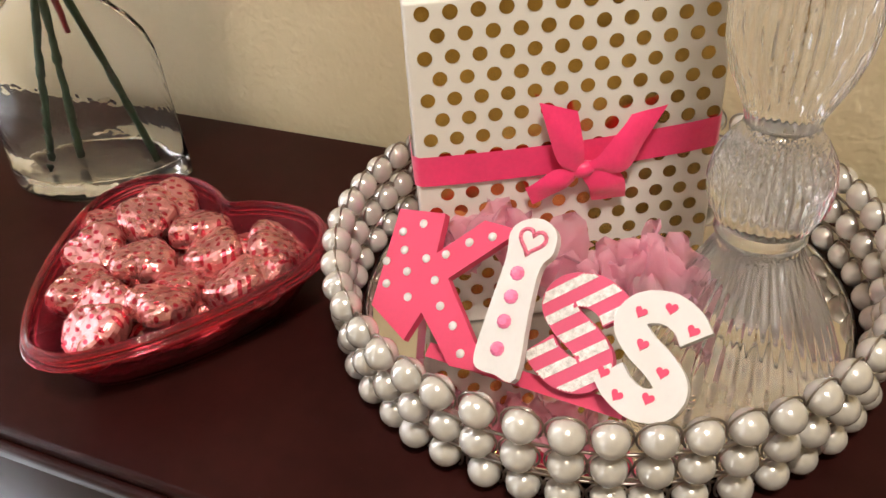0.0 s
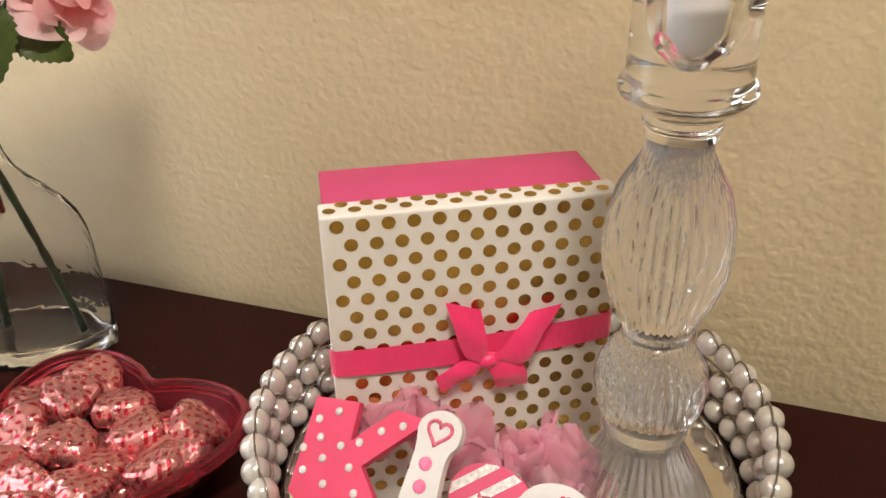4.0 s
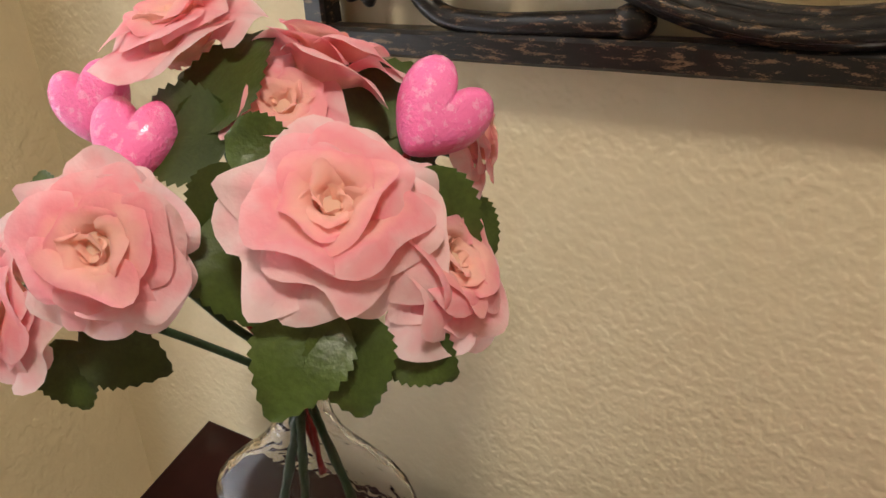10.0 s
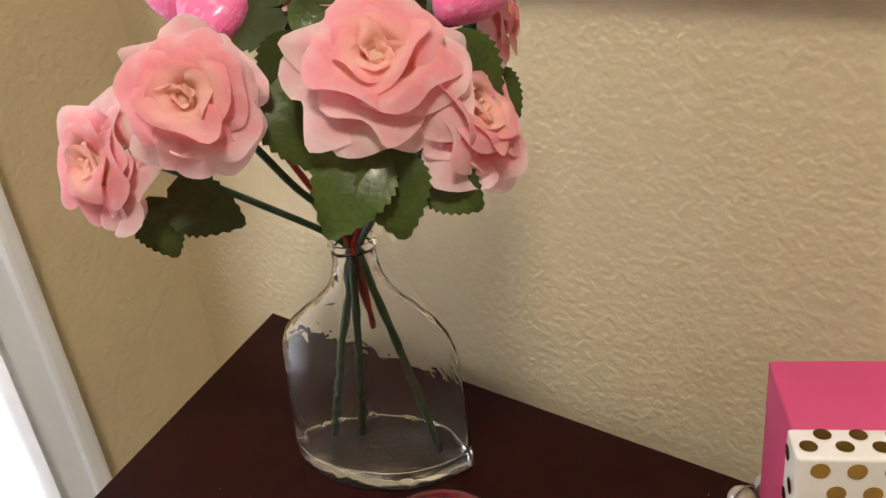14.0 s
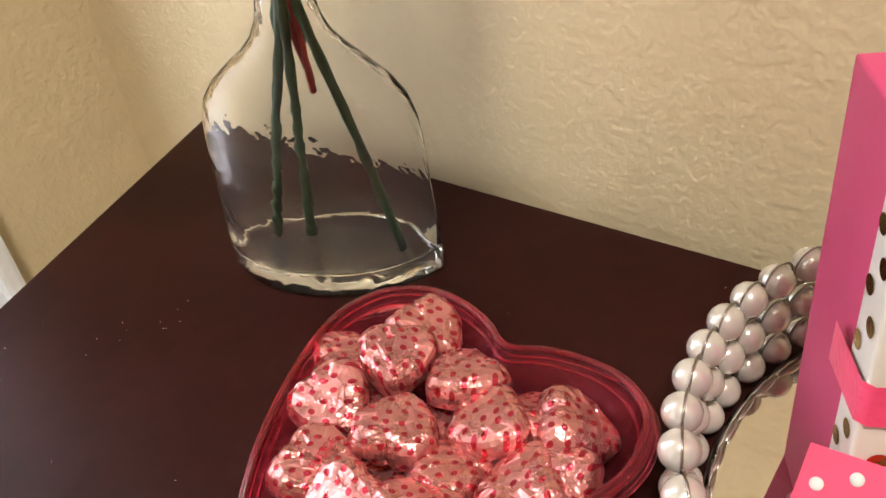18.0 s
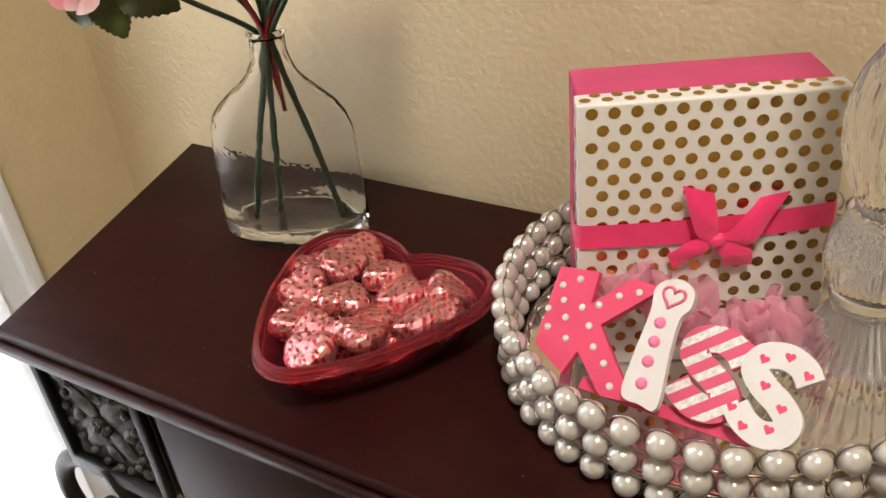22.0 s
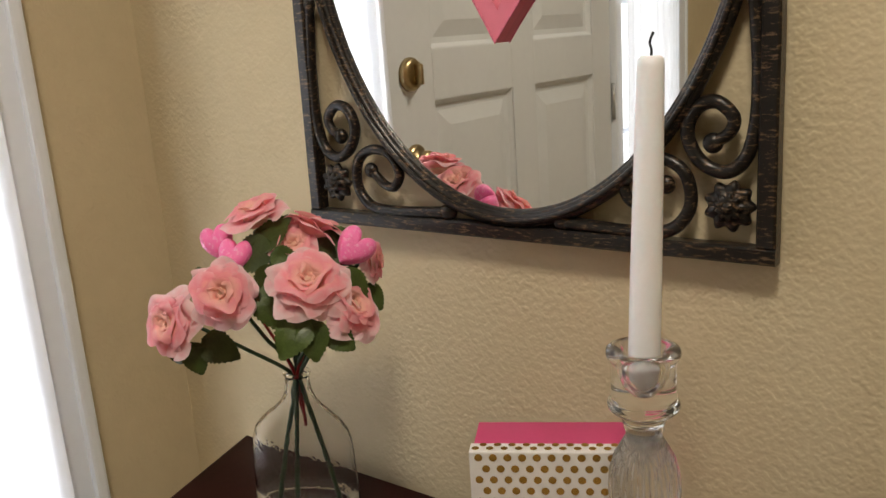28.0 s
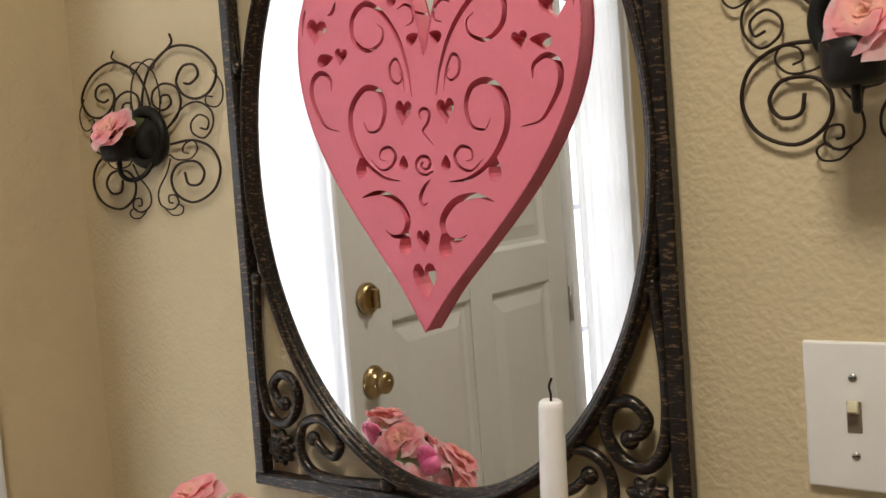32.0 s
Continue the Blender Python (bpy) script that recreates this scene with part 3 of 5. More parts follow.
def leaf_relief(bm, c, ang, l, w, y):
    ca, sa = math.cos(ang), math.sin(ang)
    base = len(bm.verts)
    ring = []
    for i in range(12):
        t = 2 * math.pi * i / 12
        px, pz = l * 0.5 * math.cos(t), w * 0.5 * math.sin(t) * (1 - 0.35 * math.cos(t))
        ring.append(bm.verts.new((c[0] + px * ca - pz * sa, y, c[1] + px * sa + pz * ca)))
    top = bm.verts.new((c[0], y - 0.0045, c[1]))
    for i in range(12):
        bm.faces.new((ring[i], top, ring[(i + 1) % 12]))


def iron_end(side):
    """Cast-iron corner: a framed leaf relief with a scrolled leg beneath."""
    x0, x1 = -0.536, -0.414
    sgn = 1 if side < 0 else -1
    def bx(a, b, *r):
        return box_bm(min(sgn * a, sgn * b), max(sgn * a, sgn * b), *r)
    pn = part("iron_panel", bx(x0, x1, FY - 0.002, FY + 0.012, AZ0, AZ1, 0.002), IRON, tb, "black cast-iron panel with leaf relief")
    fr = bmesh.new()
    for a, b, z0, z1 in ((x0, x0 + 0.009, AZ0, AZ1), (x1 - 0.009, x1, AZ0, AZ1), (x0, x1, AZ1 - 0.006, AZ1), (x0, x1, AZ0 - 0.012, AZ0 + 0.004)):
        tmp = bx(a, b, FY - 0.009, FY - 0.002, z0, z1, 0.0015)
        me = bpy.data.meshes.new("t")
        tmp.to_mesh(me)
        fr.from_mesh(me)
        tmp.free()
    part("panel_frame", fr, IRON, pn)
    rl = bmesh.new()
    cx, cz = sgn * (x0 + x1) / 2, (AZ0 + AZ1) / 2
    for k in range(4):
        a = radians(45 + 90 * k)
        leaf_relief(rl, (cx + 0.025 * math.cos(a), cz + 0.027 * math.sin(a)), a, 0.038, 0.020, FY - 0.003)
        leaf_relief(rl, (cx + 0.030 * math.cos(a + 0.8), cz + 0.032 * math.sin(a + 0.8)), a + 1.6, 0.020, 0.012, FY - 0.003)
        leaf_relief(rl, (cx + 0.052 * math.cos(a), cz + 0.056 * math.sin(a)), a + 1.0, 0.018, 0.012, FY - 0.003)
    for k in range(18):
        a = 2 * math.pi * k / 18
        ball_into(rl, (cx + 0.041 * math.cos(a + 0.2), FY - 0.003, cz + 0.047 * math.sin(a + 0.2)), 0.0042, u=8, v=6)
    for k in range(5):
        a = 2 * math.pi * k / 5
        ball_into(rl, (cx + 0.0065 * math.cos(a), FY - 0.005, cz + 0.0065 * math.sin(a)), 0.0045, u=8, v=6)
    part("leaf_relief", rl, IRONB, pn, "worn grey iron leaf relief")
    ln = [(x0 + 0.05, AZ0 - 0.004)] + spiral(x0 + 0.012, AZ0 - 0.080, 0.072, 0.014, 85, 1.0, 40)
    part("scroll", tube_bm([(sgn * x, FY, z) for x, z in ln], 0.0095, 10, flat=0.8), IRON, tb, "black iron scroll")
    for yy in (FY, 0.11):
        leg = smooth_path([(sgn * (x0 + 0.045), yy, AZ0 + 0.002), (sgn * (x0 + 0.075), yy, AZ0 - 0.12), (sgn * (x0 + 0.030), yy, 0.33), (sgn * (x0 + 0.06), yy, 0.12), (sgn * (x0 - 0.03), yy, -0.01)], 10)
        part("leg", tube_bm(leg, 0.012, 10), IRON, tb, "black iron scrolled leg")


iron_end(-1)
iron_end(1)

# ---- pearl tray and what stands in it ----
TX, TY = 0.0585, -0.1505
tray = thing("pearl_tray", "round mirrored tray edged with rows of wired silvery pearls", "tray", (TX, TY, T))
part("tray_floor", lathe_bm([(0.0, 0.004), (0.125, 0.004), (0.128, 0.006), (0.1295, 0.0090), (0.127, 0.0100), (0.124, 0.0095), (0.0, 0.0095)], 72), TRAYM, tray, "mirrored tray base")
pm = bpy.data.meshes.new("pearl")
b_ = bmesh.new()
bmesh.ops.create_uvsphere(b_, u_segments=18, v_segments=12, radius=0.0078)
b_.to_mesh(pm)
b_.free()
rowz = ((0.0112, 0.1378), (0.0305, 0.1388), (0.0498, 0.1398))
NP = 48
rnd = random.Random(4)
wires = bmesh.new()
for j, (z, r) in enumerate(rowz):
    for i in range(NP):
        a = 2 * math.pi * i / NP + rnd.uniform(-0.010, 0.010)
        rr = r + rnd.uniform(-0.0004, 0.0004)
        part_of("pearl", pm, PEARL, tray, m=pose(rr * math.cos(a), rr * math.sin(a), z + rnd.uniform(-0.0004, 0.0004), rnd.uniform(0, 360), rnd.uniform(0, 360), 0))
        # wire loop over each pearl
        c = Vector((r * math.cos(a), r * math.sin(a), z))
        tng, outw = Vector((-math.sin(a), math.cos(a), 0)), Vector((math.cos(a), math.sin(a), 0))
        pts = [c + tng * 0.0090 * math.cos(radians(q)) + Vector((0, 0, 1)) * 0.0090 * math.sin(radians(q)) - outw * 0.0008 for q in range(-40, 221, 20)]
        tube_into(wires, pts, 0.0006, 5)
for z, r in ((0.0045, 0.1300), (0.0208, 0.1383), (0.0402, 0.1393)):
    tube_into(wires, [(r * math.cos(q * math.pi / 45), r * math.sin(q * math.pi / 45), z + 0.001 * math.sin(q * 50 / 2)) for q in range(90)], 0.0008, 5, closed=True)
for q in range(4):
    part("foot", lathe_bm([(0.0, 0.0), (0.005, 0.0), (0.006, 0.002), (0.005, 0.0038), (0.0, 0.0038)], 16), SILVER, tray, "small round metal foot", m=Matrix.Translation((0.118 * math.cos(0.9 + q * math.pi / 2), 0.118 * math.sin(0.9 + q * math.pi / 2), 0)))
part("wire_netting", wires, SILVER, tray, "aged silver wire loops")

# gift box standing on its side
BA = 28.5
BW, BH, BD, LD = 0.139, 0.1715, 0.046, 0.017
TF = T + 0.0097
gb = thing("gift_box", "hot pink gift box with gold-dotted white lid and satin bow", "box", m=pose(0.0371, -0.1600, TF, -1.5, 0, BA))
part("box_base", box_bm(-BW / 2, BW / 2, 0.0, BD, 0.0, BH, 0.0015), PINKBOX, gb, "hot pink paper-covered base")
lid = part("lid", box_bm(-BW / 2 - 0.002, BW / 2 + 0.002, -LD, -0.0003, -0.0, BH + 0.002, 0.0016, 3), WHITEPAPER, gb, "white lid printed with gold dots")
dots = bmesh.new()
A_, R_, D_ = 0.0119, 0.0098, 0.0033
def disc(c, ex, ey, r):
    vs = [dots.verts.new(Vector(c) + Vector(ex) * r * math.cos(2 * math.pi * k / 14) + Vector(ey) * r * math.sin(2 * math.pi * k / 14)) for k in range(14)]
    dots.faces.new(vs)


for j in range(18):
    for i in range(13):
        x, z = -BW / 2 + 0.0058 + A_ * (i + 0.5 * (j % 2)), BH - 0.0030 - R_ * j
        if x < BW / 2 - 0.002 and z > 0.004:
            disc((x, -LD - 0.0003, z), (1, 0, 0), (0, 0, 1), D_)
for i in range(12):
    for k in range(2):
        x = -BW / 2 + 0.003 + A_ * (i + 0.5 * (k % 2))
        if x < BW / 2 - 0.002:
            disc((x, -LD + 0.0065 + 0.0065 * k, BH + 0.0023), (1, 0, 0), (0, 1, 0), 0.0031)
for j in range(17):
    z = BH - 0.0055 - R_ * j
    disc((-BW / 2 - 0.0023, -LD + (0.0062 if j % 2 else 0.0125), z), (0, 0, 1), (0, 1, 0), 0.0031)
    disc((BW / 2 + 0.0023, -LD + (0.0062 if j % 2 else 0.0125), z), (0, 1, 0), (0, 0, 1), 0.0031)
tagged(part("gold_dots", dots, GOLD, lid, "gold foil dots", smooth=False), kind="stuff")


def strip_into(bm, pts, width_dir, w, thick=0.0006, wave=0.0):
    """A ribbon along pts, w wide along width_dir."""
    rows = []
    for i, p in enumerate(pts):
        p, wd_ = Vector(p), Vector(width_dir[i] if isinstance(width_dir, list) else width_dir).normalized()
        ww = w[i] if isinstance(w, list) else w
        rows.append([bm.verts.new(p + wd_ * ww * (s - 0.5) + Vector((0, -wave * math.sin(math.pi * s) , 0))) for s in (0, 0.25, 0.5, 0.75, 1)])
    for a, b in zip(rows, rows[1:]):
        for k in range(4):
            bm.faces.new((a[k], a[k + 1], b[k + 1], b[k]))
    return bm


RZ = 0.094
rb = bmesh.new()
hw, fy, by = BW / 2 + 0.003, -LD - 0.0012, -0.0006
loop = [(-hw, by + 0.012, RZ - 0.001), (-hw, fy + 0.003, RZ), (-hw + 0.003, fy, RZ)] + [(-hw + 0.003 + (2 * hw - 0.006) * s / 10, fy - 0.0004, RZ + 0.0055 * s / 10 - 0.0022 * math.sin(math.pi * s / 10)) for s in range(1, 10)] + [(hw - 0.003, fy, RZ + 0.006), (hw, fy + 0.003, RZ + 0.006), (hw, by + 0.012, RZ + 0.006)]
strip_into(rb, loop, (0, 0, 1), 0.0155)
part("ribbon", rb, RIBBON, gb, "hot pink satin ribbon band")
KX, KZ = 0.0045, 0.0905
def bow_piece(edges, lift, puff):
    """A loose end of ribbon between two edges given about the knot, standing off the lid by lift."""
    bm = bmesh.new()
    left = smooth_path([(a, 0, b) for (a, b), _ in edges], 5)
    right = smooth_path([(a, 0, b) for _, (a, b) in edges], 5)
    rows, n_ = [], len(left) - 1
    for k, (p_, q_) in enumerate(zip(left, right)):
        t_ = k / n_
        row = []
        for c in range(7):
            w_ = c / 6
            v = p_.lerp(q_, w_)
            out = lift * math.sin(math.pi * (0.25 + 0.62 * t_)) + puff * math.sin(math.pi * w_) * (1 - 0.6 * t_) + 0.0006 * math.sin(9 * t_ + 5 * w_)
            row.append(bm.verts.new((KX + v.x, fy - 0.0012 - out, KZ + v.z)))
        rows.append(row)
    for a, b in zip(rows, rows[1:]):
        for c in range(6):
            bm.faces.new((a[c], a[c + 1], b[c + 1], b[c]))
    return bm


for edges, lift, puff in (
        ((((-0.005, -0.001), (0.001, 0.000)), ((-0.0115, 0.006), (0.0008, 0.009)), ((-0.0160, 0.021), (-0.0004, 0.019)), ((-0.0195, 0.0348), (-0.0022, 0.0292))), 0.0055, 0.0022),
        ((((0.002, 0.003), (0.006, -0.003)), ((0.0086, 0.008), (0.0205, -0.002)), ((0.0155, 0.0165), (0.0295, 0.0125)), ((0.0225, 0.0245), (0.0390, 0.0280))), 0.0060, 0.0020),
        ((((0.000, 0.002), (0.000, -0.003)), ((-0.0125, 0.0005), (-0.0090, -0.0105)), ((-0.0260, -0.0087), (-0.0225, -0.0180))), 0.0045, 0.0025),
        ((((0.001, 0.002), (0.000, -0.004)), ((0.0125, 0.0010), (0.0035, -0.0100)), ((0.0205, -0.0070), (0.0050, -0.0155)), ((0.0225, -0.0190), (0.0060, -0.0190))), 0.0048, 0.0025)):
    part("bow_tail", bow_piece(edges, lift, puff), RIBBON, gb)
kn = bmesh.new()
bmesh.ops.create_uvsphere(kn, u_segments=20, v_segments=12, radius=1)
for v_ in kn.verts:
    crease = 1 + 0.14 * math.cos(9 * v_.co.z) * abs(v_.co.x)
    v_.co = Vector((KX + 0.001 + v_.co.x * 0.0062, fy - 0.0050 + v_.co.y * 0.0038 * crease, KZ - 0.0005 + v_.co.z * 0.0040 + 0.12 * v_.co.x * 0.0062))
part("bow_knot", kn, RIBBON, gb)

# candlestick
CX, CY = 0.1330, -0.2050
cs = thing("candlestick", "tall clear pressed-glass candlestick with fluted bulbs and flared base", "candlestick", (CX, CY, TF))
prof = [(0.0, 0.010), (0.030, 0.006), (0.046, 0.0), (0.050, 0.003), (0.0498, 0.008), (0.0465, 0.022), (0.0415, 0.037), (0.0358, 0.052), (0.0295, 0.066), (0.0225, 0.079), (0.0180, 0.088), (0.0165, 0.092), (0.0185, 0.096), (0.0175, 0.099),
        (0.0195, 0.104), (0.0232, 0.112), (0.0243, 0.121), (0.0228, 0.130), (0.0190, 0.137), (0.0150, 0.142), (0.0138, 0.146), (0.0148, 0.151), (0.0175, 0.157), (0.0215, 0.166), (0.0248, 0.178), (0.0256, 0.190), (0.0245, 0.202), (0.0215, 0.213),
        (0.0165, 0.222), (0.0128, 0.229), (0.0120, 0.235), (0.0126, 0.2375), (0.0146, 0.2390), (0.0148, 0.2408), (0.0136, 0.2425), (0.0165, 0.2455), (0.0215, 0.2485), (0.0243, 0.2512), (0.0249, 0.2540), (0.0240, 0.2565), (0.0219, 0.2585), (0.0225, 0.2605), (0.0223, 0.2640),
        (0.0219, 0.275), (0.0220, 0.2845), (0.0236, 0.2872), (0.0250, 0.2895), (0.0254, 0.2918), (0.0246, 0.2943), (0.0190, 0.2945), (0.0135, 0.293), (0.0120, 0.288), (0.0118, 0.276), (0.0095, 0.268), (0.0050, 0.262), (0.0, 0.260)]
def flute(z):
    return 0.0024 * max(0.0, min(1.0, (z - 0.004) / 0.01)) if z < 0.088 else 0.0019 if 0.103 < z < 0.138 or 0.152 < z < 0.222 else 0.0
prof = [(r, z * 0.985) for r, z in prof]
def piece(name, z0, z1, label, material=None):
    part(name, lathe_bm([(r, z) for r, z in PROF if z0 <= z <= z1], 216, flute, 36), material or CRYSTAL, cs, label)


PROF = prof[:13]
piece("base", -1, 1, "flared fluted glass base")
PROF = [(0.0176, PROF[-1][1] + 0.0003)] + prof[13:21]
piece("lower_bulb", -1, 1, "fluted clear glass bulb")
PROF = [(0.0137, PROF[-1][1] + 0.0003)] + prof[21:31]
piece("upper_bulb", -1, 1, "fluted clear glass bulb")
PROF = [(0.0139, PROF[-1][1] + 0.0003)] + prof[31:]
piece("cup", -1, 1, "clear ringed glass candle cup", CUPG)
cd = thing("taper_candle", "white taper candle with a burnt wick, set in the glass cup", "candle", (CX, CY, TF + 0.263), m=pose(CX, CY, TF + 0.2590, -2.8, 0.7, 0))
part("wax", lathe_bm([(0.0, 0.0), (0.0055, 0.002), (0.0098, 0.010), (0.0108, 0.030), (0.0106, 0.08), (0.0097, 0.153), (0.0086, 0.218), (0.0082, 0.2225), (0.0060, 0.2245), (0.0030, 0.223), (0.0, 0.2228)], 40), WAX, cd, "white wax taper")
part("wick", tube_bm(smooth_path([(0, 0, 0.222), (0.0002, 0, 0.228), (-0.0012, 0.0005, 0.233), (0.0010, 0.0005, 0.239)], 5), 0.0009, 6), SOOT_SHADE, cd, "burnt black wick")

# letter sign
U, V_ = Vector((0.970, -0.242, 0.026)), Vector((0.165, 0.731, 0.662))
U.normalize()
V_ = (V_ - U * V_.dot(U)).normalized()
BK = V_.cross(U)
SM = Matrix(((U.x, BK.x, V_.x, 0.0410), (U.y, BK.y, V_.y, -0.2555), (U.z, BK.z, V_.z, 0.8115), (0, 0, 0, 1)))
sg = thing("letter_sign", "pink and white wooden letter sign leaning in the tray", "sign", m=SM)
mm = lambda pts: [(x / 1000, z / 1000) for x, z in pts]
def smooth_outline(pts, n=5):
    """A closed rounded outline through pts."""
    p = [Vector(q) for q in pts]
    out = []
    for i in range(len(p)):
        a, b, c, d = p[i - 1], p[i], p[(i + 1) % len(p)], p[(i + 2) % len(p)]
        for k in range(n):
            s = k / n
            q = 0.5 * ((2 * b) + (c - a) * s + (2 * a - 5 * b + 4 * c - d) * s * s + (3 * b - a - 3 * c + d) * s ** 3)
            out.append((q.x, q.y))
    return out


LT = 0.0048
def at_y(y):
    return Matrix.Translation((0, y, 0))


K = [(-80, 44), (-55, 49), (-51, 30), (-34, 52), (-15, 53), (-40, 21), (-3, -11), (-22, -15), (-46, 2), (-49, -13), (-73, -4)]
lk = filled("letter_k", [mm(K)], LT, KRED, sg, "deep pink letter K with white dots", at_y(0.002), 0.0005)
def pip(x, z, r, material, parent, name="dot", y=0.0, h=0.0004):
    return part(name, lathe_bm([(r, 0), (r * 0.97, h), (0, h * 1.3)], 18), material, parent, m=Matrix.Translation((x / 1000, y, z / 1000)) @ Matrix.Rotation(radians(90), 4, "X"))


for x, z in ((-64, 41), (-73, 34), (-68, 26), (-75, 18), (-62, 17), (-70, 8), (-56, 6), (-55, 26), (-46, 31), (-37, 40), (-27, 46), (-46, 18), (-38, 8), (-28, 2), (-19, -8)):
    pip(x, z, 0.0021, LWHITE, lk, y=0.0 - LT)
li = filled("letter_i", [smooth_outline(mm([(-17, 50), (-13, 57), (-4, 60), (4, 56), (6, 47), (3, 39), (6, 20), (12, -8), (2, -10), (-9, -9), (-12, 10), (-14, 38)]), 4)], LT, LWHITE, sg, "white letter i with heart and pink gems", at_y(-0.003), 0.0005)
for x, z in ((-6, 34), (-4.5, 23.5), (-3, 12.5), (-1, 0.5)):
    part("gem", lathe_bm([(0.0034, 0), (0.0032, 0.0008), (0.0019, 0.0019), (0, 0.0021)], 10), GEM, li, "pink faceted gem", False, Matrix.Translation((x / 1000, -LT, z / 1000)) @ Matrix.Rotation(radians(90), 4, "X"))
ho = heart_outline(0.0125, 0.0115, 28)
part("heart_ring", tube_bm([(x - 0.0055, -LT, z + 0.0485) for x, z in ho], 0.0010, 6, closed=True), GLITP, li, "pink glitter heart outline")


def s_path(cx, cz, w, h, lean):
    c = [(0.92, 0.60), (0.62, 0.88), (0.10, 1.0), (-0.48, 0.82), (-0.66, 0.45), (-0.30, 0.12), (0.28, -0.14), (0.66, -0.46), (0.52, -0.84), (0.0, -1.0), (-0.52, -0.86), (-0.86, -0.60)]
    return [Vector((cx + x * w + z * h * lean, cz + z * h)) for x, z in c]


def stroke(path, wid, n=6):
    """The outline of a band of varying width along a path."""
    p = smooth_path([(q.x, 0, q.y) for q in path], n)
    le, ri = [], []
    for i, q in enumerate(p):
        t = (p[min(len(p) - 1, i + 1)] - p[max(0, i - 1)]).normalized()
        s = Vector((-t.z, 0, t.x)) * wid(i / (len(p) - 1)) / 2
        le.append((q.x + s.x, q.z + s.z))
        ri.append((q.x - s.x, q.z - s.z))
    return le + ri[::-1]


s1p = stroke(s_path(0.0262, 0.0205, 0.0176, 0.0182, -0.10), lambda s: 0.0150)
ls = filled("letter_s", [s1p], LT, SPINK, sg, "rose pink letter s with white glitter stripes", at_y(0.0045), 0.0005)
s2p = stroke(s_path(0.0602, 0.0222, 0.0172, 0.0198, -0.10), lambda s: 0.0134)
ls2 = filled("letter_s", [s2p], LT, LWHITE, sg, "white letter s with pink hearts", at_y(-0.001), 0.0005)
for x, z, r in ((72.5, 36.5, 8), (61.5, 42, -10), (50.5, 36.5, 5), (56, 24.5, 0), (67.5, 17, -8), (66, 5.5, 0), (54, 2.0, 10), (45.5, 8.5, 0)):
    filled("printed_heart", [heart_outline(0.0052, 0.0048, 20)], 0.0005, KRED, ls2, m=Matrix.Translation((x / 1000, -LT, z / 1000)) @ Matrix.Rotation(radians(r), 4, "Y"))
# stripes cut to the letter's outline
def inside(pt, poly):
    r = False
    for (x0, z0), (x1, z1) in zip(poly, poly[1:] + poly[:1]):
        if (z0 > pt[1]) != (z1 > pt[1]) and pt[0] < (x1 - x0) * (pt[1] - z0) / (z1 - z0) + x0:
            r = not r
    return r


for k in range(5):
    sb = bmesh.new()
    cell = 0.0006
    d_ = Vector((math.cos(radians(46)), math.sin(radians(46))))
    e_ = Vector((-d_.y, d_.x))
    o_ = Vector((0.0265, 0.020)) + e_ * (k - 2) * 0.0100
    for i in range(-55, 56):
        q0, q1 = o_ + d_ * i * cell, o_ + d_ * (i + 1) * cell
        for w_ in range(6):
            lo, hi = -0.0022 + 0.00073 * w_, -0.0022 + 0.00073 * (w_ + 1)
            cs4 = [q0 + e_ * lo, q1 + e_ * lo, q1 + e_ * hi, q0 + e_ * hi]
            if all(inside((q.x, q.y), s1p) for q in cs4):
                sb.faces.new([sb.verts.new((q.x, -LT - 0.0003, q.y)) for q in cs4])
    bmesh.ops.remove_doubles(sb, verts=sb.verts, dist=1e-6)
    part("glitter_stripe", sb, GLITW, ls, "white glitter stripe", m=Matrix.Identity(4))
filled("base_rail", [mm([(-40, -16), (56, -6), (56, 1), (-40, -9)])], 0.007, KRED, sg, "pink wooden base rail", at_y(0.0125))


def tulle(name, c, sx, sy, sz, seed, label, rz=0):
    """A crumpled scrap of net."""
    th = thing(name, label, "tulle", c, rz)
    bm = bmesh.new()
    n = 34
    g = [[None] * (n + 1) for _ in range(n + 1)]
    for i in range(n + 1):
        for j in range(n + 1):
            u, v = i / n - 0.5, j / n - 0.5
            q = Vector((u * 5 + seed, v * 5, seed * 2.0))
            d = noise.noise_vector(q) * 0.35 + noise.noise_vector(q * 2.7) * 0.22
            g[i][j] = bm.verts.new(((2 * u + d.x) * sx / 2, (v * 1.6 + d.y) * sy / 2, (0.5 + 0.45 * math.cos(2.6 * u) - 0.3 * abs(v) + d.z) * sz))
    for i in range(n):
        for j in range(n):
            bm.faces.new((g[i][j], g[i + 1][j], g[i + 1][j + 1], g[i][j + 1]))
    part("net", bm, TULLE, th)
    return th


tulle("pink_tulle", (0.019, -0.197, TF + 0.006), 0.085, 0.034, 0.066, 2.0, "crumpled sheer pink tulle tucked behind the letters", 15)
tulle("pink_tulle", (0.092, -0.208, TF + 0.006), 0.062, 0.036, 0.072, 7.0, "gathered tuft of sheer pink tulle beside the candlestick", -10)

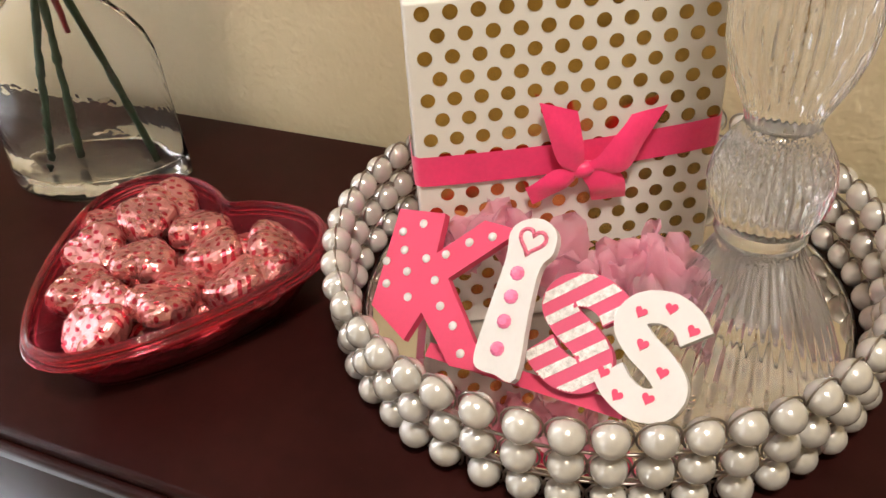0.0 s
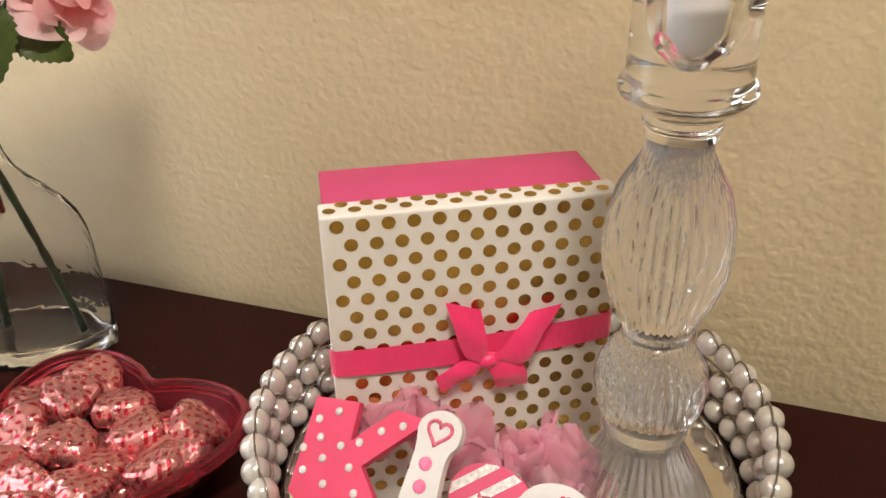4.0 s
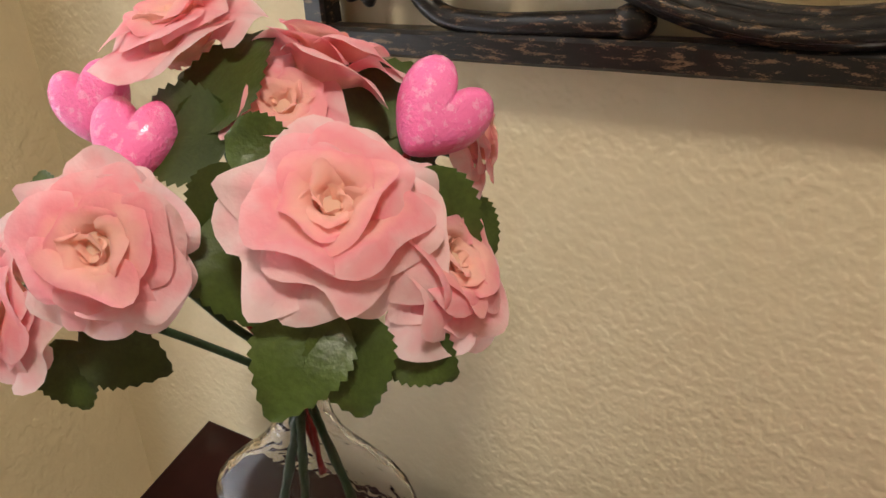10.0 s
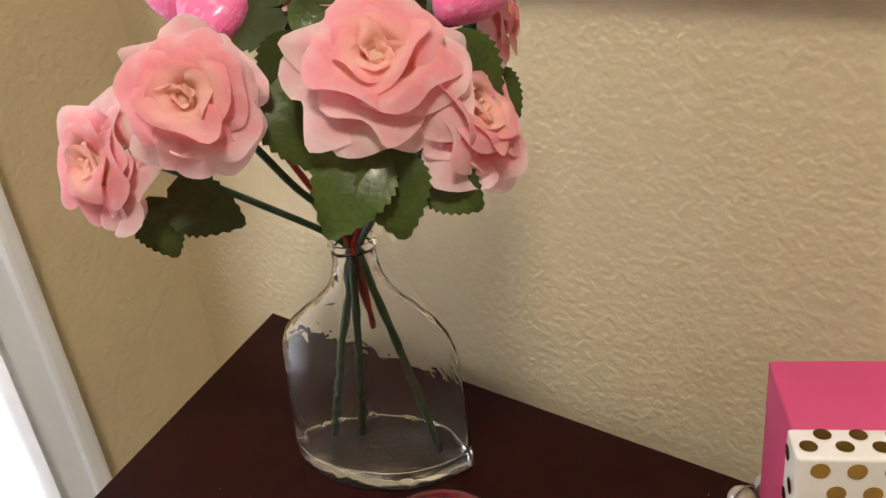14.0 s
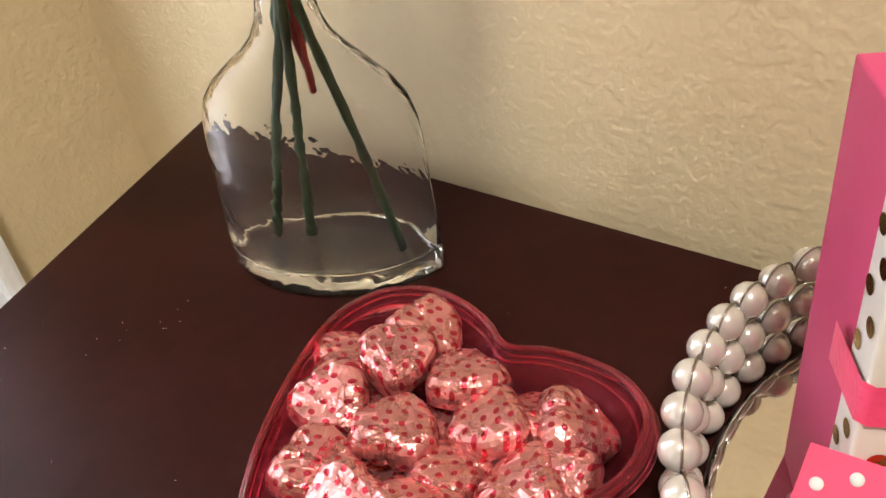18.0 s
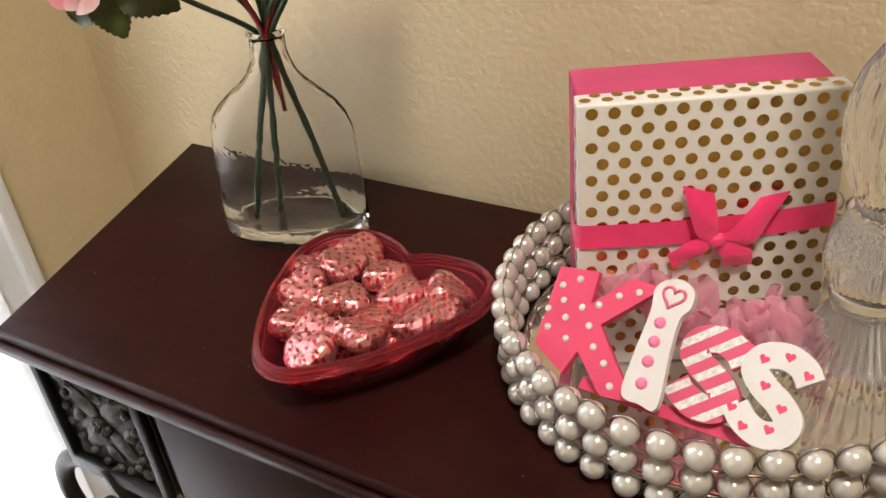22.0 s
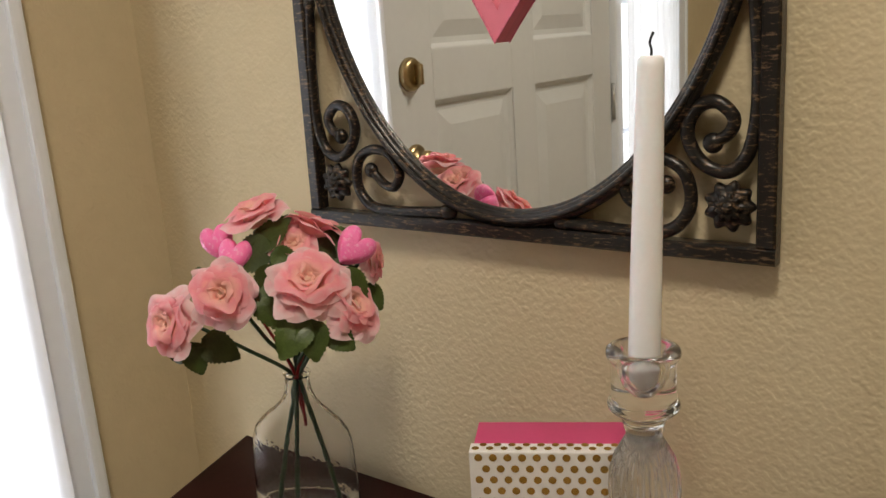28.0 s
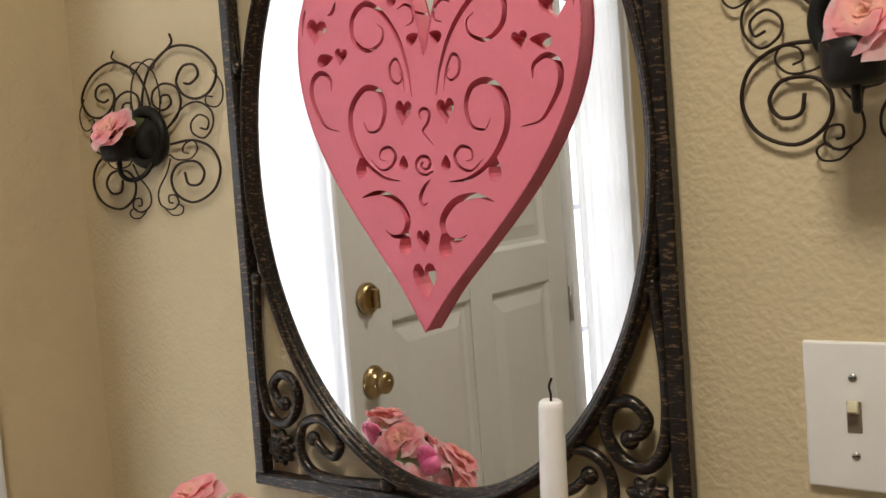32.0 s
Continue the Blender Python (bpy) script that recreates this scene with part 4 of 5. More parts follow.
# ---- vase and flowers ----
VX, VY, VR = -0.303, -0.132, 23.0
va = thing("glass_vase", "clear flask-shaped glass vase with thick wavy walls, holding the roses", "vase", (VX, VY, T + 0.0005), VR)
def lens_ring(bm, hw, hd, z, sharp, n=72):
    out = []
    lean = (z / 0.18) ** 1.6
    for i in range(n):
        c, s = math.cos(2 * math.pi * i / n), math.sin(2 * math.pi * i / n)
        p, q = 1 - 0.10 * sharp, 1 + 0.62 * sharp
        out.append(bm.verts.new((1.05 * hw * math.copysign(abs(c) ** p, c) + 0.0120 * lean, hd * (1 + 0.20 * sharp) * math.copysign(abs(s) ** q, s) - 0.0160 * lean, z)))
    return out


OUT = [(0.0565, 0.0228, 0.0, 1), (0.0600, 0.0258, 0.003, 1), (0.0606, 0.0264, 0.012, 1), (0.0594, 0.0268, 0.04, 1), (0.0578, 0.0272, 0.065, 0.9), (0.0568, 0.0262, 0.085, 0.8), (0.0550, 0.0250, 0.100, 0.7), (0.0510, 0.0230, 0.112, 0.5),
       (0.0440, 0.0205, 0.122, 0.4), (0.0350, 0.0178, 0.1305, 0.3), (0.0262, 0.0155, 0.138, 0.2), (0.0190, 0.0138, 0.146, 0.1), (0.0148, 0.0127, 0.155, 0), (0.0128, 0.0122, 0.165, 0), (0.0126, 0.0124, 0.173, 0), (0.0122, 0.0120, 0.1760, 0)]
INN = [(0.0104, 0.0102, 0.1762, 0), (0.0100, 0.0098, 0.172, 0), (0.0102, 0.0096, 0.160, 0), (0.0150, 0.0108, 0.147, 0.1), (0.0225, 0.0126, 0.137, 0.2), (0.0315, 0.0150, 0.1285, 0.3), (0.0400, 0.0176, 0.119, 0.4), (0.0470, 0.0200, 0.109, 0.5), (0.0512, 0.0218, 0.097, 0.7),
       (0.0530, 0.0230, 0.082, 0.8), (0.0542, 0.0240, 0.060, 0.9), (0.0548, 0.0246, 0.035, 1), (0.0540, 0.0240, 0.022, 1), (0.0490, 0.0205, 0.0165, 1), (0.030, 0.012, 0.0155, 0.5)]
def loft_rings(specs, closed_ends):
    bm = bmesh.new()
    rings = [lens_ring(bm, *p) for p in specs]
    pairs = list(zip(rings, rings[1:])) + ([] if closed_ends else [(rings[-1], rings[0])])
    for a, b in pairs:
        for i in range(72):
            bm.faces.new((a[i], a[(i + 1) % 72], b[(i + 1) % 72], b[i]))
    if closed_ends:
        bm.faces.new(rings[0][::-1])
        bm.faces.new(rings[-1])
    bmesh.ops.recalc_face_normals(bm, faces=bm.faces)
    return bm


part("flask", loft_rings([(0.0605, 0.0265, 0.0172, 1)] + OUT[3:] + [(a + 0.10 * max(0.0, a - 0.018), b + 0.10 * max(0.0, b - 0.011), c, d) for a, b, c, d in INN[:-3]] + [(0.0562, 0.0236, 0.0172, 1)], False), VGLASS, va, "clear wavy glass flask")
part("base", loft_rings(OUT[:3] + [(0.0605, 0.0265, 0.0166, 1), (0.0500, 0.0215, 0.0169, 1)], True), CLEAR, va, "thick clear glass base")
part("lip", tube_bm([(0.0119 + 0.0126 * math.cos(q * math.pi / 24), -0.0157 + 0.0120 * math.sin(q * math.pi / 24), 0.1785) for q in range(48)], 0.0022, 10, closed=True), VGLASS, va, "rounded glass lip")

TC, RT, UP = Vector((0.63, -0.70, 0.33)), Vector((0.70, 0.70, 0.0)), Vector((0, 0, 1))
NECK = Vector((VX + 0.0173, VY - 0.0098, T + 0.178))


def petal_mesh(ri, ro, z0, z1, span, droop, seed, n=18, m=12):
    """One broad cloth petal between two radii: it rises from z0 to z1, spans that many degrees, has a rounded rim and rolls outward."""
    me = bpy.data.meshes.new("petal")
    vs, fs, reach = [], [], []
    dent = 0.045 + 0.035 * math.sin(seed * 5.3)
    for j in range(m + 1):
        v = j / m
        for i in range(n + 1):
            u = 2 * i / n - 1
            w = 0.60 + 0.40 * math.sin(min(1.0, v / 0.5) * math.pi / 2)
            a = radians(span) / 2 * u * w
            cut = 1 - 0.20 * abs(u) ** 3.6 - 0.6 * dent * math.cos(5.5 * u + seed) * (1 - u * u)
            q = v * cut
            r = ri + (ro - ri) * q ** 1.15
            z = z0 + (z1 - z0) * math.sin(min(1.0, q * 1.08) * math.pi / 2)
            k = max(0.0, q - 0.55) / 0.45
            wave = math.sin(2.6 * u + seed * 2.0) * v * v
            r += droop * k * k + 0.05 * ro * wave
            z -= droop * 0.75 * k * k * (1 + 0.5 * wave)
            z -= 0.16 * ro * abs(u) ** 2.5 * v * v
            p = Vector((u * 1.2 + seed * 3.1, v * 1.3, seed))
            ruffle = 0.0034 + 0.0048 * (ro / 0.034) ** 2
            d = noise.noise_vector(p * 1.4) * ruffle * (0.2 + 1.0 * v * v) + noise.noise_vector(p * 2.6) * ruffle * 0.14 * v * v
            vs.append((r * math.cos(a) + d.x, r * math.sin(a) + d.y, z + d.z + 0.0024 * math.sin(6.3 * u + seed) * v ** 4 * (ro / 0.03)))
            reach.append(min(1.0, max(0.0, (0.22 + 0.78 * v ** 1.6) * (0.10 + 0.90 * ro / 0.034))))
    for j in range(m):
        for i in range(n):
            p = j * (n + 1) + i
            fs.append((p, p + 1, p + n + 2, p + n + 1))
    me.from_pydata(vs, [], fs)
    at = me.attributes.new("reach", "FLOAT", "POINT")
    at.data.foreach_set("value", reach)
    return me


RINGS = [(3, 0.0012, 0.0060, 0.001, 0.0150, 170, 0.0006), (4, 0.0034, 0.0112, 0.001, 0.0172, 150, 0.0014), (3, 0.0046, 0.0172, 0.001, 0.0182, 166, 0.0028), (4, 0.0060, 0.0228, -0.001, 0.0160, 136, 0.0048),
         (4, 0.0075, 0.0276, -0.006, 0.0090, 128, 0.0058), (5, 0.0085, 0.0318, -0.009, 0.0015, 106, 0.0066)]
BANK = [[petal_mesh(ri, ro, z0, z1, span, dr_, k * 7 + s + 1.3) for s in range(4)] for k, (cnt, ri, ro, z0, z1, span, dr_) in enumerate(RINGS)]


def leaf_mesh(seed, l=0.044, w=0.037):
    """A toothed oval leaf along +x, folded along its midrib and bent down."""
    me = bpy.data.meshes.new("leaf")
    vs, fs, n = [], [], 22
    for i in range(n + 1):
        t = i / n
        half = w / 2 * (math.sin(math.pi * t ** 0.8) ** 0.75) * (1 - 0.15 * t)
        tooth = 1.0 + (0.07 if i % 2 else -0.03)
        z = -0.010 * t * t * (1 + 0.3 * math.sin(seed))
        for s in (-1, -0.55, 0, 0.55, 1):
            d = noise.noise(Vector((t * 3 + seed, s, seed * 2))) * 0.003 * abs(s)
            vs.append((l * t + (0.001 if abs(s) == 1 and i % 2 else 0), s * half * (tooth if abs(s) == 1 else 1), z + 0.0045 * abs(s) * math.sin(math.pi * t) + d))
    for i in range(n):
        for k in range(4):
            p = i * 5 + k
            fs.append((p, p + 5, p + 6, p + 1))
    me.from_pydata(vs, [], fs)
    return me


LEAVES = [leaf_mesh(s) for s in (0.4, 1.9, 3.3, 5.2)]


def frame_from(n, spin):
    n = Vector(n).normalized()
    return n.to_track_quat("Z", "Y").to_matrix().to_4x4() @ Matrix.Rotation(radians(spin), 4, "Z")


def leaf_at(parent, inv, base, tip_dir, face, k, size=1.0):
    """Hangs a leaf under a rose: base and directions in the room."""
    x = Vector(tip_dir).normalized()
    z = Vector(face)
    z = (z - x * z.dot(x)).normalized()
    y = z.cross(x)
    mm_ = Matrix(((x.x, y.x, z.x, base[0]), (x.y, y.y, z.y, base[1]), (x.z, y.z, z.z, base[2]), (0, 0, 0, 1)))
    part_of("leaf", LEAVES[k % 4], LEAF, parent, m=inv @ mm_ @ Matrix.Scale(size, 4))


def rose(c, n, spin, size, label, foot, bend, leaves=(), drop=0, seed=0):
    """A silk rose whose middle lies at c and faces n, on a stem through the vase's neck down to foot."""
    n = Vector(n).normalized()
    m = Matrix.Translation(c) @ frame_from(n, spin)
    th = thing("silk_rose", label, "artificial flower", m=m, group="bouquet of silk roses")
    rn = random.Random(seed)
    for k, (cnt, *_r) in enumerate(RINGS):
        if drop and k >= len(RINGS) - drop:
            continue
        for i in range(cnt):
            a = 360 * i / cnt + 37 * k + rn.uniform(-9, 9)
            s = size * rn.uniform(0.90, 1.08)
            part_of("petal", BANK[k][(i + seed) % 4], PETAL, th, m=Matrix.Translation((0, 0, -0.006)) @ pose(0, 0, 0, rn.uniform(-7, 7), rn.uniform(-9, 7), a) @ Matrix.Scale(s, 4))
    inv = m.inverted()
    calyx = lathe_bm([(0.0022, -0.032), (0.0055, -0.026), (0.0085, -0.020), (0.0080, -0.016)], 14)
    part("calyx", calyx, STEM, th, "green calyx", m=Matrix.Scale(size, 4))
    # added plug, not a petal: its peach brightens the dark gaps in the middle
    part("core", lathe_bm([(0.0, -0.004), (0.013, -0.003), (0.0125, 0.003), (0.0085, 0.008), (0.004, 0.0095), (0.0, 0.0095)], 18), PETAL, th, "peach plug lightening the gaps between inner petals", m=Matrix.Translation((0, 0, -0.004)) @ Matrix.Scale(size, 4))
    back = Vector(c) - n * 0.028 * size
    nk = NECK + Vector(bend)
    mid = (back * 0.55 + nk * 0.45) - n * 0.012 + Vector((0, 0, -0.004))
    path = smooth_path([back, mid, nk, nk * 0.45 + Vector(foot) * 0.55, Vector(foot)], 7)
    stout = 1.0 if foot[2] < T + 0.03 else 0.0
    part("stem", tube_bm([inv @ p for p in path], 0.0021, 9, lambda q: 1.0 + stout * max(0.0, min(1.0, (q - 0.42) * 8)) * (0.20 + 0.14 * math.sin(90 * q + seed))), STEM, th, "dark green wired stem")
    for base, tip, face, kk, sz in leaves:
        leaf_at(th, inv, base, tip, face, kk, sz)
    return th


def in_vase(u, v, z=0.017):
    a = radians(VR)
    return (VX + u * math.cos(a) - v * math.sin(a), VY + u * math.sin(a) + v * math.cos(a), T + z)


def leaf_to(base, tip, k, wide=1.0, face=None):
    """A leaf from its base to its tip."""
    base, tip = Vector(base) + Vector((0.006, -0.001, -0.003)), Vector(tip) + Vector((0.006, -0.001, -0.003))
    d = tip - base
    return (base, d, TC if face is None else face, k, d.length / 0.044 * wide)


rose((-0.199, -0.191, 1.063), TC * 0.80 + UP * 0.58 + RT * 0.05, 10, 1.02, "large open pink silk rose with peach heart", in_vase(0.040, 0.0, 0.019), (0.002, 0.001, 0), [
    leaf_to((-0.209, -0.198, 1.036), (-0.208, -0.227, 1.010), 0, 1.15), leaf_to((-0.200, -0.158, 1.070), (-0.180, -0.152, 1.042), 1, 1.25)], seed=1)
rose((-0.269, -0.236, 1.056), TC * 0.95 + RT * -0.10 + UP * 0.02, 60, 0.93, "large open pink silk rose facing forward", in_vase(-0.034, 0.003, 0.019), (-0.002, -0.002, 0), [
    leaf_to((-0.262, -0.196, 1.058), (-0.238, -0.202, 1.020), 2, 1.05), leaf_to((-0.258, -0.184, 1.083), (-0.304, -0.197, 1.090), 0, 1.0), leaf_to((-0.314, -0.228, 1.062), (-0.322, -0.224, 1.080), 1, 0.9)], seed=2)
rose((-0.179, -0.159, 1.035), RT * 0.62 + TC * 0.55 + UP * 0.30, 130, 0.93, "pink silk rose turned sideways", in_vase(0.006, 0.006, 0.135), (0.004, 0.001, 0), [
    leaf_to((-0.194, -0.184, 1.021), (-0.172, -0.177, 1.003), 3, 1.10), leaf_to((-0.203, -0.196, 1.033), (-0.189, -0.208, 1.002), 1, 1.1)], seed=3)
rose((-0.291, -0.168, 1.115), UP * 0.85 + TC * 0.12 + RT * -0.22, 200, 1.0, "pink silk rose opening upwards", in_vase(-0.003, 0.004, 0.135), (-0.001, 0.002, 0), [
    leaf_to((-0.272, -0.186, 1.085), (-0.264, -0.160, 1.122), 1, 1.05, TC + RT * -0.9), leaf_to((-0.270, -0.180, 1.100), (-0.283, -0.176, 1.070), 2, 0.9)], drop=1, seed=4)
rose((-0.244, -0.138, 1.099), UP * 0.75 + RT * 0.30 + TC * -0.15, 280, 1.0, "pink silk rose seen from behind", in_vase(0.003, 0.006, 0.135), (0.001, 0.003, 0), [
    leaf_to((-0.238, -0.154, 1.072), (-0.222, -0.113, 1.097), 0, 1.1), leaf_to((-0.235, -0.150, 1.060), (-0.205, -0.118, 1.050), 3, 1.0)], drop=1, seed=5)
rose((-0.243, -0.164, 1.086), TC * 0.62 + UP * 0.62, 330, 0.86, "half-open pink silk rosebud", in_vase(-0.014, 0.005, 0.019), (0.0, -0.001, 0), [
    leaf_to((-0.254, -0.190, 1.088), (-0.230, -0.180, 1.079), 2, 1.1), leaf_to((-0.252, -0.184, 1.076), (-0.261, -0.199, 1.050), 1, 1.25)], drop=2, seed=6)
rose((-0.200, -0.096, 1.060), RT * 0.85 + UP * 0.05 + TC * 0.15, 20, 0.66, "pink silk rose turned to the wall", in_vase(0.003, 0.008, 0.135), (0.003, 0.003, 0), [
    leaf_to((-0.215, -0.110, 1.040), (-0.195, -0.105, 1.015), 2, 1.0)], seed=7)
rose((-0.356, -0.238, 1.013), RT * -0.60 + TC * 0.68 + UP * 0.05, 80, 0.98, "drooping pink silk rose at the bouquet's edge", in_vase(-0.004, 0.0, 0.135), (-0.006, -0.002, 0), [
    leaf_to((-0.345, -0.215, 0.996), (-0.306, -0.205, 0.980), 0, 1.0), leaf_to((-0.352, -0.222, 0.994), (-0.338, -0.226, 0.962), 3, 1.0), leaf_to((-0.372, -0.222, 0.985), (-0.385, -0.225, 0.962), 1, 1.0)], seed=8)


def glitter_heart(c, n, spin, foot, bend, w=0.040):
    n = Vector(n).normalized()
    q = n.to_track_quat("-Y", "Z").to_matrix().to_4x4() @ Matrix.Rotation(radians(spin), 4, "Y")
    m = Matrix.Translation(c) @ q
    th = thing("glitter_heart_pick", "bright pink glitter-coated foam heart on a red stem", "decoration", m=m, group="glitter heart picks in the vase")
    bm = puffy_heart(w, w * 1.04, w * 0.66, 26, 12)
    part("foam_heart", bm, GLITH, th, "sparkling pink foam heart")
    inv = m.inverted()
    nk = NECK + Vector(bend)
    base = m @ Vector((0, 0, -w * 0.45))
    path = smooth_path([base, base * 0.6 + nk * 0.4, nk, Vector(foot)], 7)
    part("stem", tube_bm([inv @ p for p in path], 0.0017, 7), REDSTEM, th, "dark red stem")
    return th


def plump_outline(n, notch=0.27):
    """A full-lobed heart with a blunt tip, one wide and one high."""
    half_ = ((0.0, notch), (0.07, notch * 0.55 + 0.24), (0.21, 0.48), (0.37, 0.45), (0.485, 0.30), (0.50, 0.10), (0.43, -0.12), (0.28, -0.32), (0.12, -0.46))
    p = smooth_path([(x, 0, z) for x, z in half_] + [(0, 0, -0.51)] + [(-x, 0, z) for x, z in half_[:0:-1]] + [(0, 0, notch)], 10)[:-1]
    return [(p[int(i * len(p) / n)].x, p[int(i * len(p) / n)].z) for i in range(n)]


def puffy_heart(w, h, d, n=22, rings=8, crinkle=0.0, seed=0.0, notch=0.27, bulge=0.62):
    """A cushion with a heart outline in x, z, swelling along y."""
    bm = bmesh.new()
    o = [(x * w, z * h) for x, z in plump_outline(n * 2, notch)]
    rows = []
    for j in range(-rings, rings + 1):
        a = math.pi / 2 * j / (rings + 0.25)
        s, y = math.cos(a) ** bulge, d / 2 * math.sin(a)
        row = []
        for x, z in o:
            k = crinkle * noise.noise(Vector((x / w * 6 + seed, y / w * 6, z / w * 6))) + crinkle * 0.7 * noise.noise(Vector((x / w * 15 + seed, y / w * 15, z / w * 15)))
            row.append(bm.verts.new((x * s * (1 + k), y * (1 + 2 * k), (z + 0.04 * h) * s * (1 + k) - 0.04 * h)))
        rows.append(row)
    for a, b in zip(rows, rows[1:]):
        for i in range(len(o)):
            bm.faces.new((a[i], a[(i + 1) % len(o)], b[(i + 1) % len(o)], b[i]))
    bm.faces.new(rows[0][::-1])
    bm.faces.new(rows[-1])
    bmesh.ops.recalc_face_normals(bm, faces=bm.faces)
    return bm


glitter_heart((-0.197, -0.130, 1.081), TC * 0.9 + RT * 0.1, 48, in_vase(0.008, -0.002, 0.125), (0.002, -0.002, 0), 0.037)
glitter_heart((-0.331, -0.186, 1.088), TC * 0.8 + RT * -0.2, -14, in_vase(0.010, -0.003, 0.112), (-0.003, 0.0, 0), 0.033)
glitter_heart((-0.291, -0.198, 1.080), TC * 0.8 + UP * 0.3, 14, in_vase(-0.004, -0.003, 0.128), (0.0, -0.003, 0), 0.034)

# ---- candy dish ----
DISH_HALF = [(0.0, 0.002), (0.013, 0.005), (0.030, 0.019), (0.050, 0.044), (0.067, 0.074), (0.078, 0.101), (0.0815, 0.122), (0.075, 0.143), (0.058, 0.156), (0.038, 0.1585), (0.017, 0.154), (0.004, 0.147)]
def dish_outline(n):
    """The dish's blunt heart, about its middle."""
    p = smooth_path([(x, y, 0) for x, y in DISH_HALF] + [(-x, y, 0) for x, y in DISH_HALF[:0:-1]] + [(0, 0.002, 0)], 12)[:-1]
    return [(0.975 * p[int(i * len(p) / n)].x, p[int(i * len(p) / n)].y - 0.085) for i in range(n)]


dm = Matrix.Translation((-0.1650, -0.2365, T)) @ Matrix.Rotation(radians(-5.5), 4, "Z")
ds = thing("candy_dish", "heart-shaped clear red plastic dish filled with foil-wrapped chocolates", "dish", m=dm)
def heart_loft(profile, n=120, rib=0.0):
    bm = bmesh.new()
    rows = []
    for s, z in profile:
        row = []
        for i, (x, y) in enumerate(dish_outline(n)):
            k = 1 + (rib * math.cos(i * math.pi) if 0.004 < z < 0.028 else 0)
            row.append(bm.verts.new((x * s * k, y * s * k, z)))
        rows.append(row)
    for a, b in zip(rows, rows[1:]):
        for i in range(n):
            bm.faces.new((a[i], a[(i + 1) % n], b[(i + 1) % n], b[i]))
    bm.faces.new(rows[0][::-1])
    bm.faces.new(rows[-1])
    bmesh.ops.recalc_face_normals(bm, faces=bm.faces)
    return bm


part("bowl", heart_loft([(0.69, 0.0), (0.74, 0.002), (0.80, 0.010), (0.865, 0.020), (0.925, 0.028), (0.985, 0.030), (1.0, 0.032), (1.0, 0.0355), (0.985, 0.037), (0.975, 0.0400), (0.955, 0.0402), (0.945, 0.037), (0.915, 0.030), (0.840, 0.018), (0.765, 0.006), (0.71, 0.0035)], 120, 0.008), REDP, ds, "clear red plastic bowl")
rim = [(x * 0.985, y * 0.985, 0.0385) for x, y in dish_outline(90)]
part("rim_bead", tube_bm(rim, 0.0013, 6, closed=True), REDP, ds, "raised red rim")
for grow, z, r in ((1.012, 0.0340, 0.0012), (0.955, 0.0400, 0.0010), (0.935, 0.0330, 0.0009)):
    part("rim_bead", tube_bm([(x * grow, y * grow, z) for x, y in dish_outline(90)], r, 6, closed=True), REDP, ds)

CHOC = [bpy.data.meshes.new("chocolate_foil") for _ in range(4)]
for k, me in enumerate(CHOC):
    bm = puffy_heart(0.0362, 0.0355, 0.0172, 16, 5, 0.045, k * 3.7, 0.44, 0.30)
    bm.to_mesh(me)
    bm.free()
PRINT = mat("foil_print", (0.62, 0.05, 0.08), rough=0.4, metal=0.3)
spots = ((-0.224, -0.211, 18, 150), (-0.200, -0.205, 10, 30), (-0.199, -0.181, 30, 80), (-0.167, -0.199, -14, -20), (-0.211, -0.238, 16, 70), (-0.174, -0.238, 12, 200), (-0.143, -0.217, 14, -40), (-0.130, -0.203, -24, 60),
         (-0.109, -0.200, 42, 120), (-0.192, -0.269, 14, 100), (-0.171, -0.279, 22, -15), (-0.139, -0.267, 28, 160), (-0.114, -0.238, 20, -50), (-0.104, -0.226, -16, 140), (-0.163, -0.297, 20, 10), (-0.145, -0.243, 16, 130))
rn = random.Random(12)
def chocolate(x, y, z, tx, ty, tz, k):
    m = pose(x, y, z, -90 + tx, ty, tz)
    th = thing("foil_chocolate", "heart chocolate in crinkled pink foil with red hearts", "chocolate", m=m, group="chocolates in the red dish")
    part_of("foil_wrapper", CHOC[k % 4], FOIL, th, "crinkled pink foil", False)
    return th


for i, (x, y, tx, tz) in enumerate(spots):
    x, y = -0.165 + (x + 0.164) * 0.945, -0.2335 + (y + 0.236) * 0.955
    th = chocolate(x, y, T + 0.0315 + (0.003 if i in (1, 5, 11) else -0.004 if i in (0, 7, 15) else 0.0), tx * 0.9, rn.uniform(-18, 18), tz, i)
    if i in (9, 11):
        tc_ = bpy.data.curves.new("printed_word", "FONT")
        tc_.body, tc_.size, tc_.align_x, tc_.extrude = "FUDGE", 0.0052, "CENTER", 0.0001
        tmp = bpy.data.objects.new("printed_word", tc_)
        scene.collection.objects.link(tmp)
        bpy.context.view_layer.update()
        tme = bpy.data.meshes.new_from_object(tmp.evaluated_get(bpy.context.evaluated_depsgraph_get()))
        bpy.data.objects.remove(tmp)
        tme.materials.clear()
        part_of("printed_word", tme, PRINT, th, "red printed word", False, pose(0, -0.0112, -0.003, 90, 0, 0))
for i in range(14):
    a, r = 2.4 * i, 0.010 + 0.0034 * i
    x, y = -0.160 + r * math.cos(a) * 0.95, -0.232 + r * math.sin(a) * 0.8
    if (x + 0.165) ** 2 + (y + 0.232) ** 2 > 0.034 ** 2:
        continue
    chocolate(x, y, T + 0.0140, rn.uniform(-12, 12), rn.uniform(-12, 12), rn.uniform(0, 360), i)

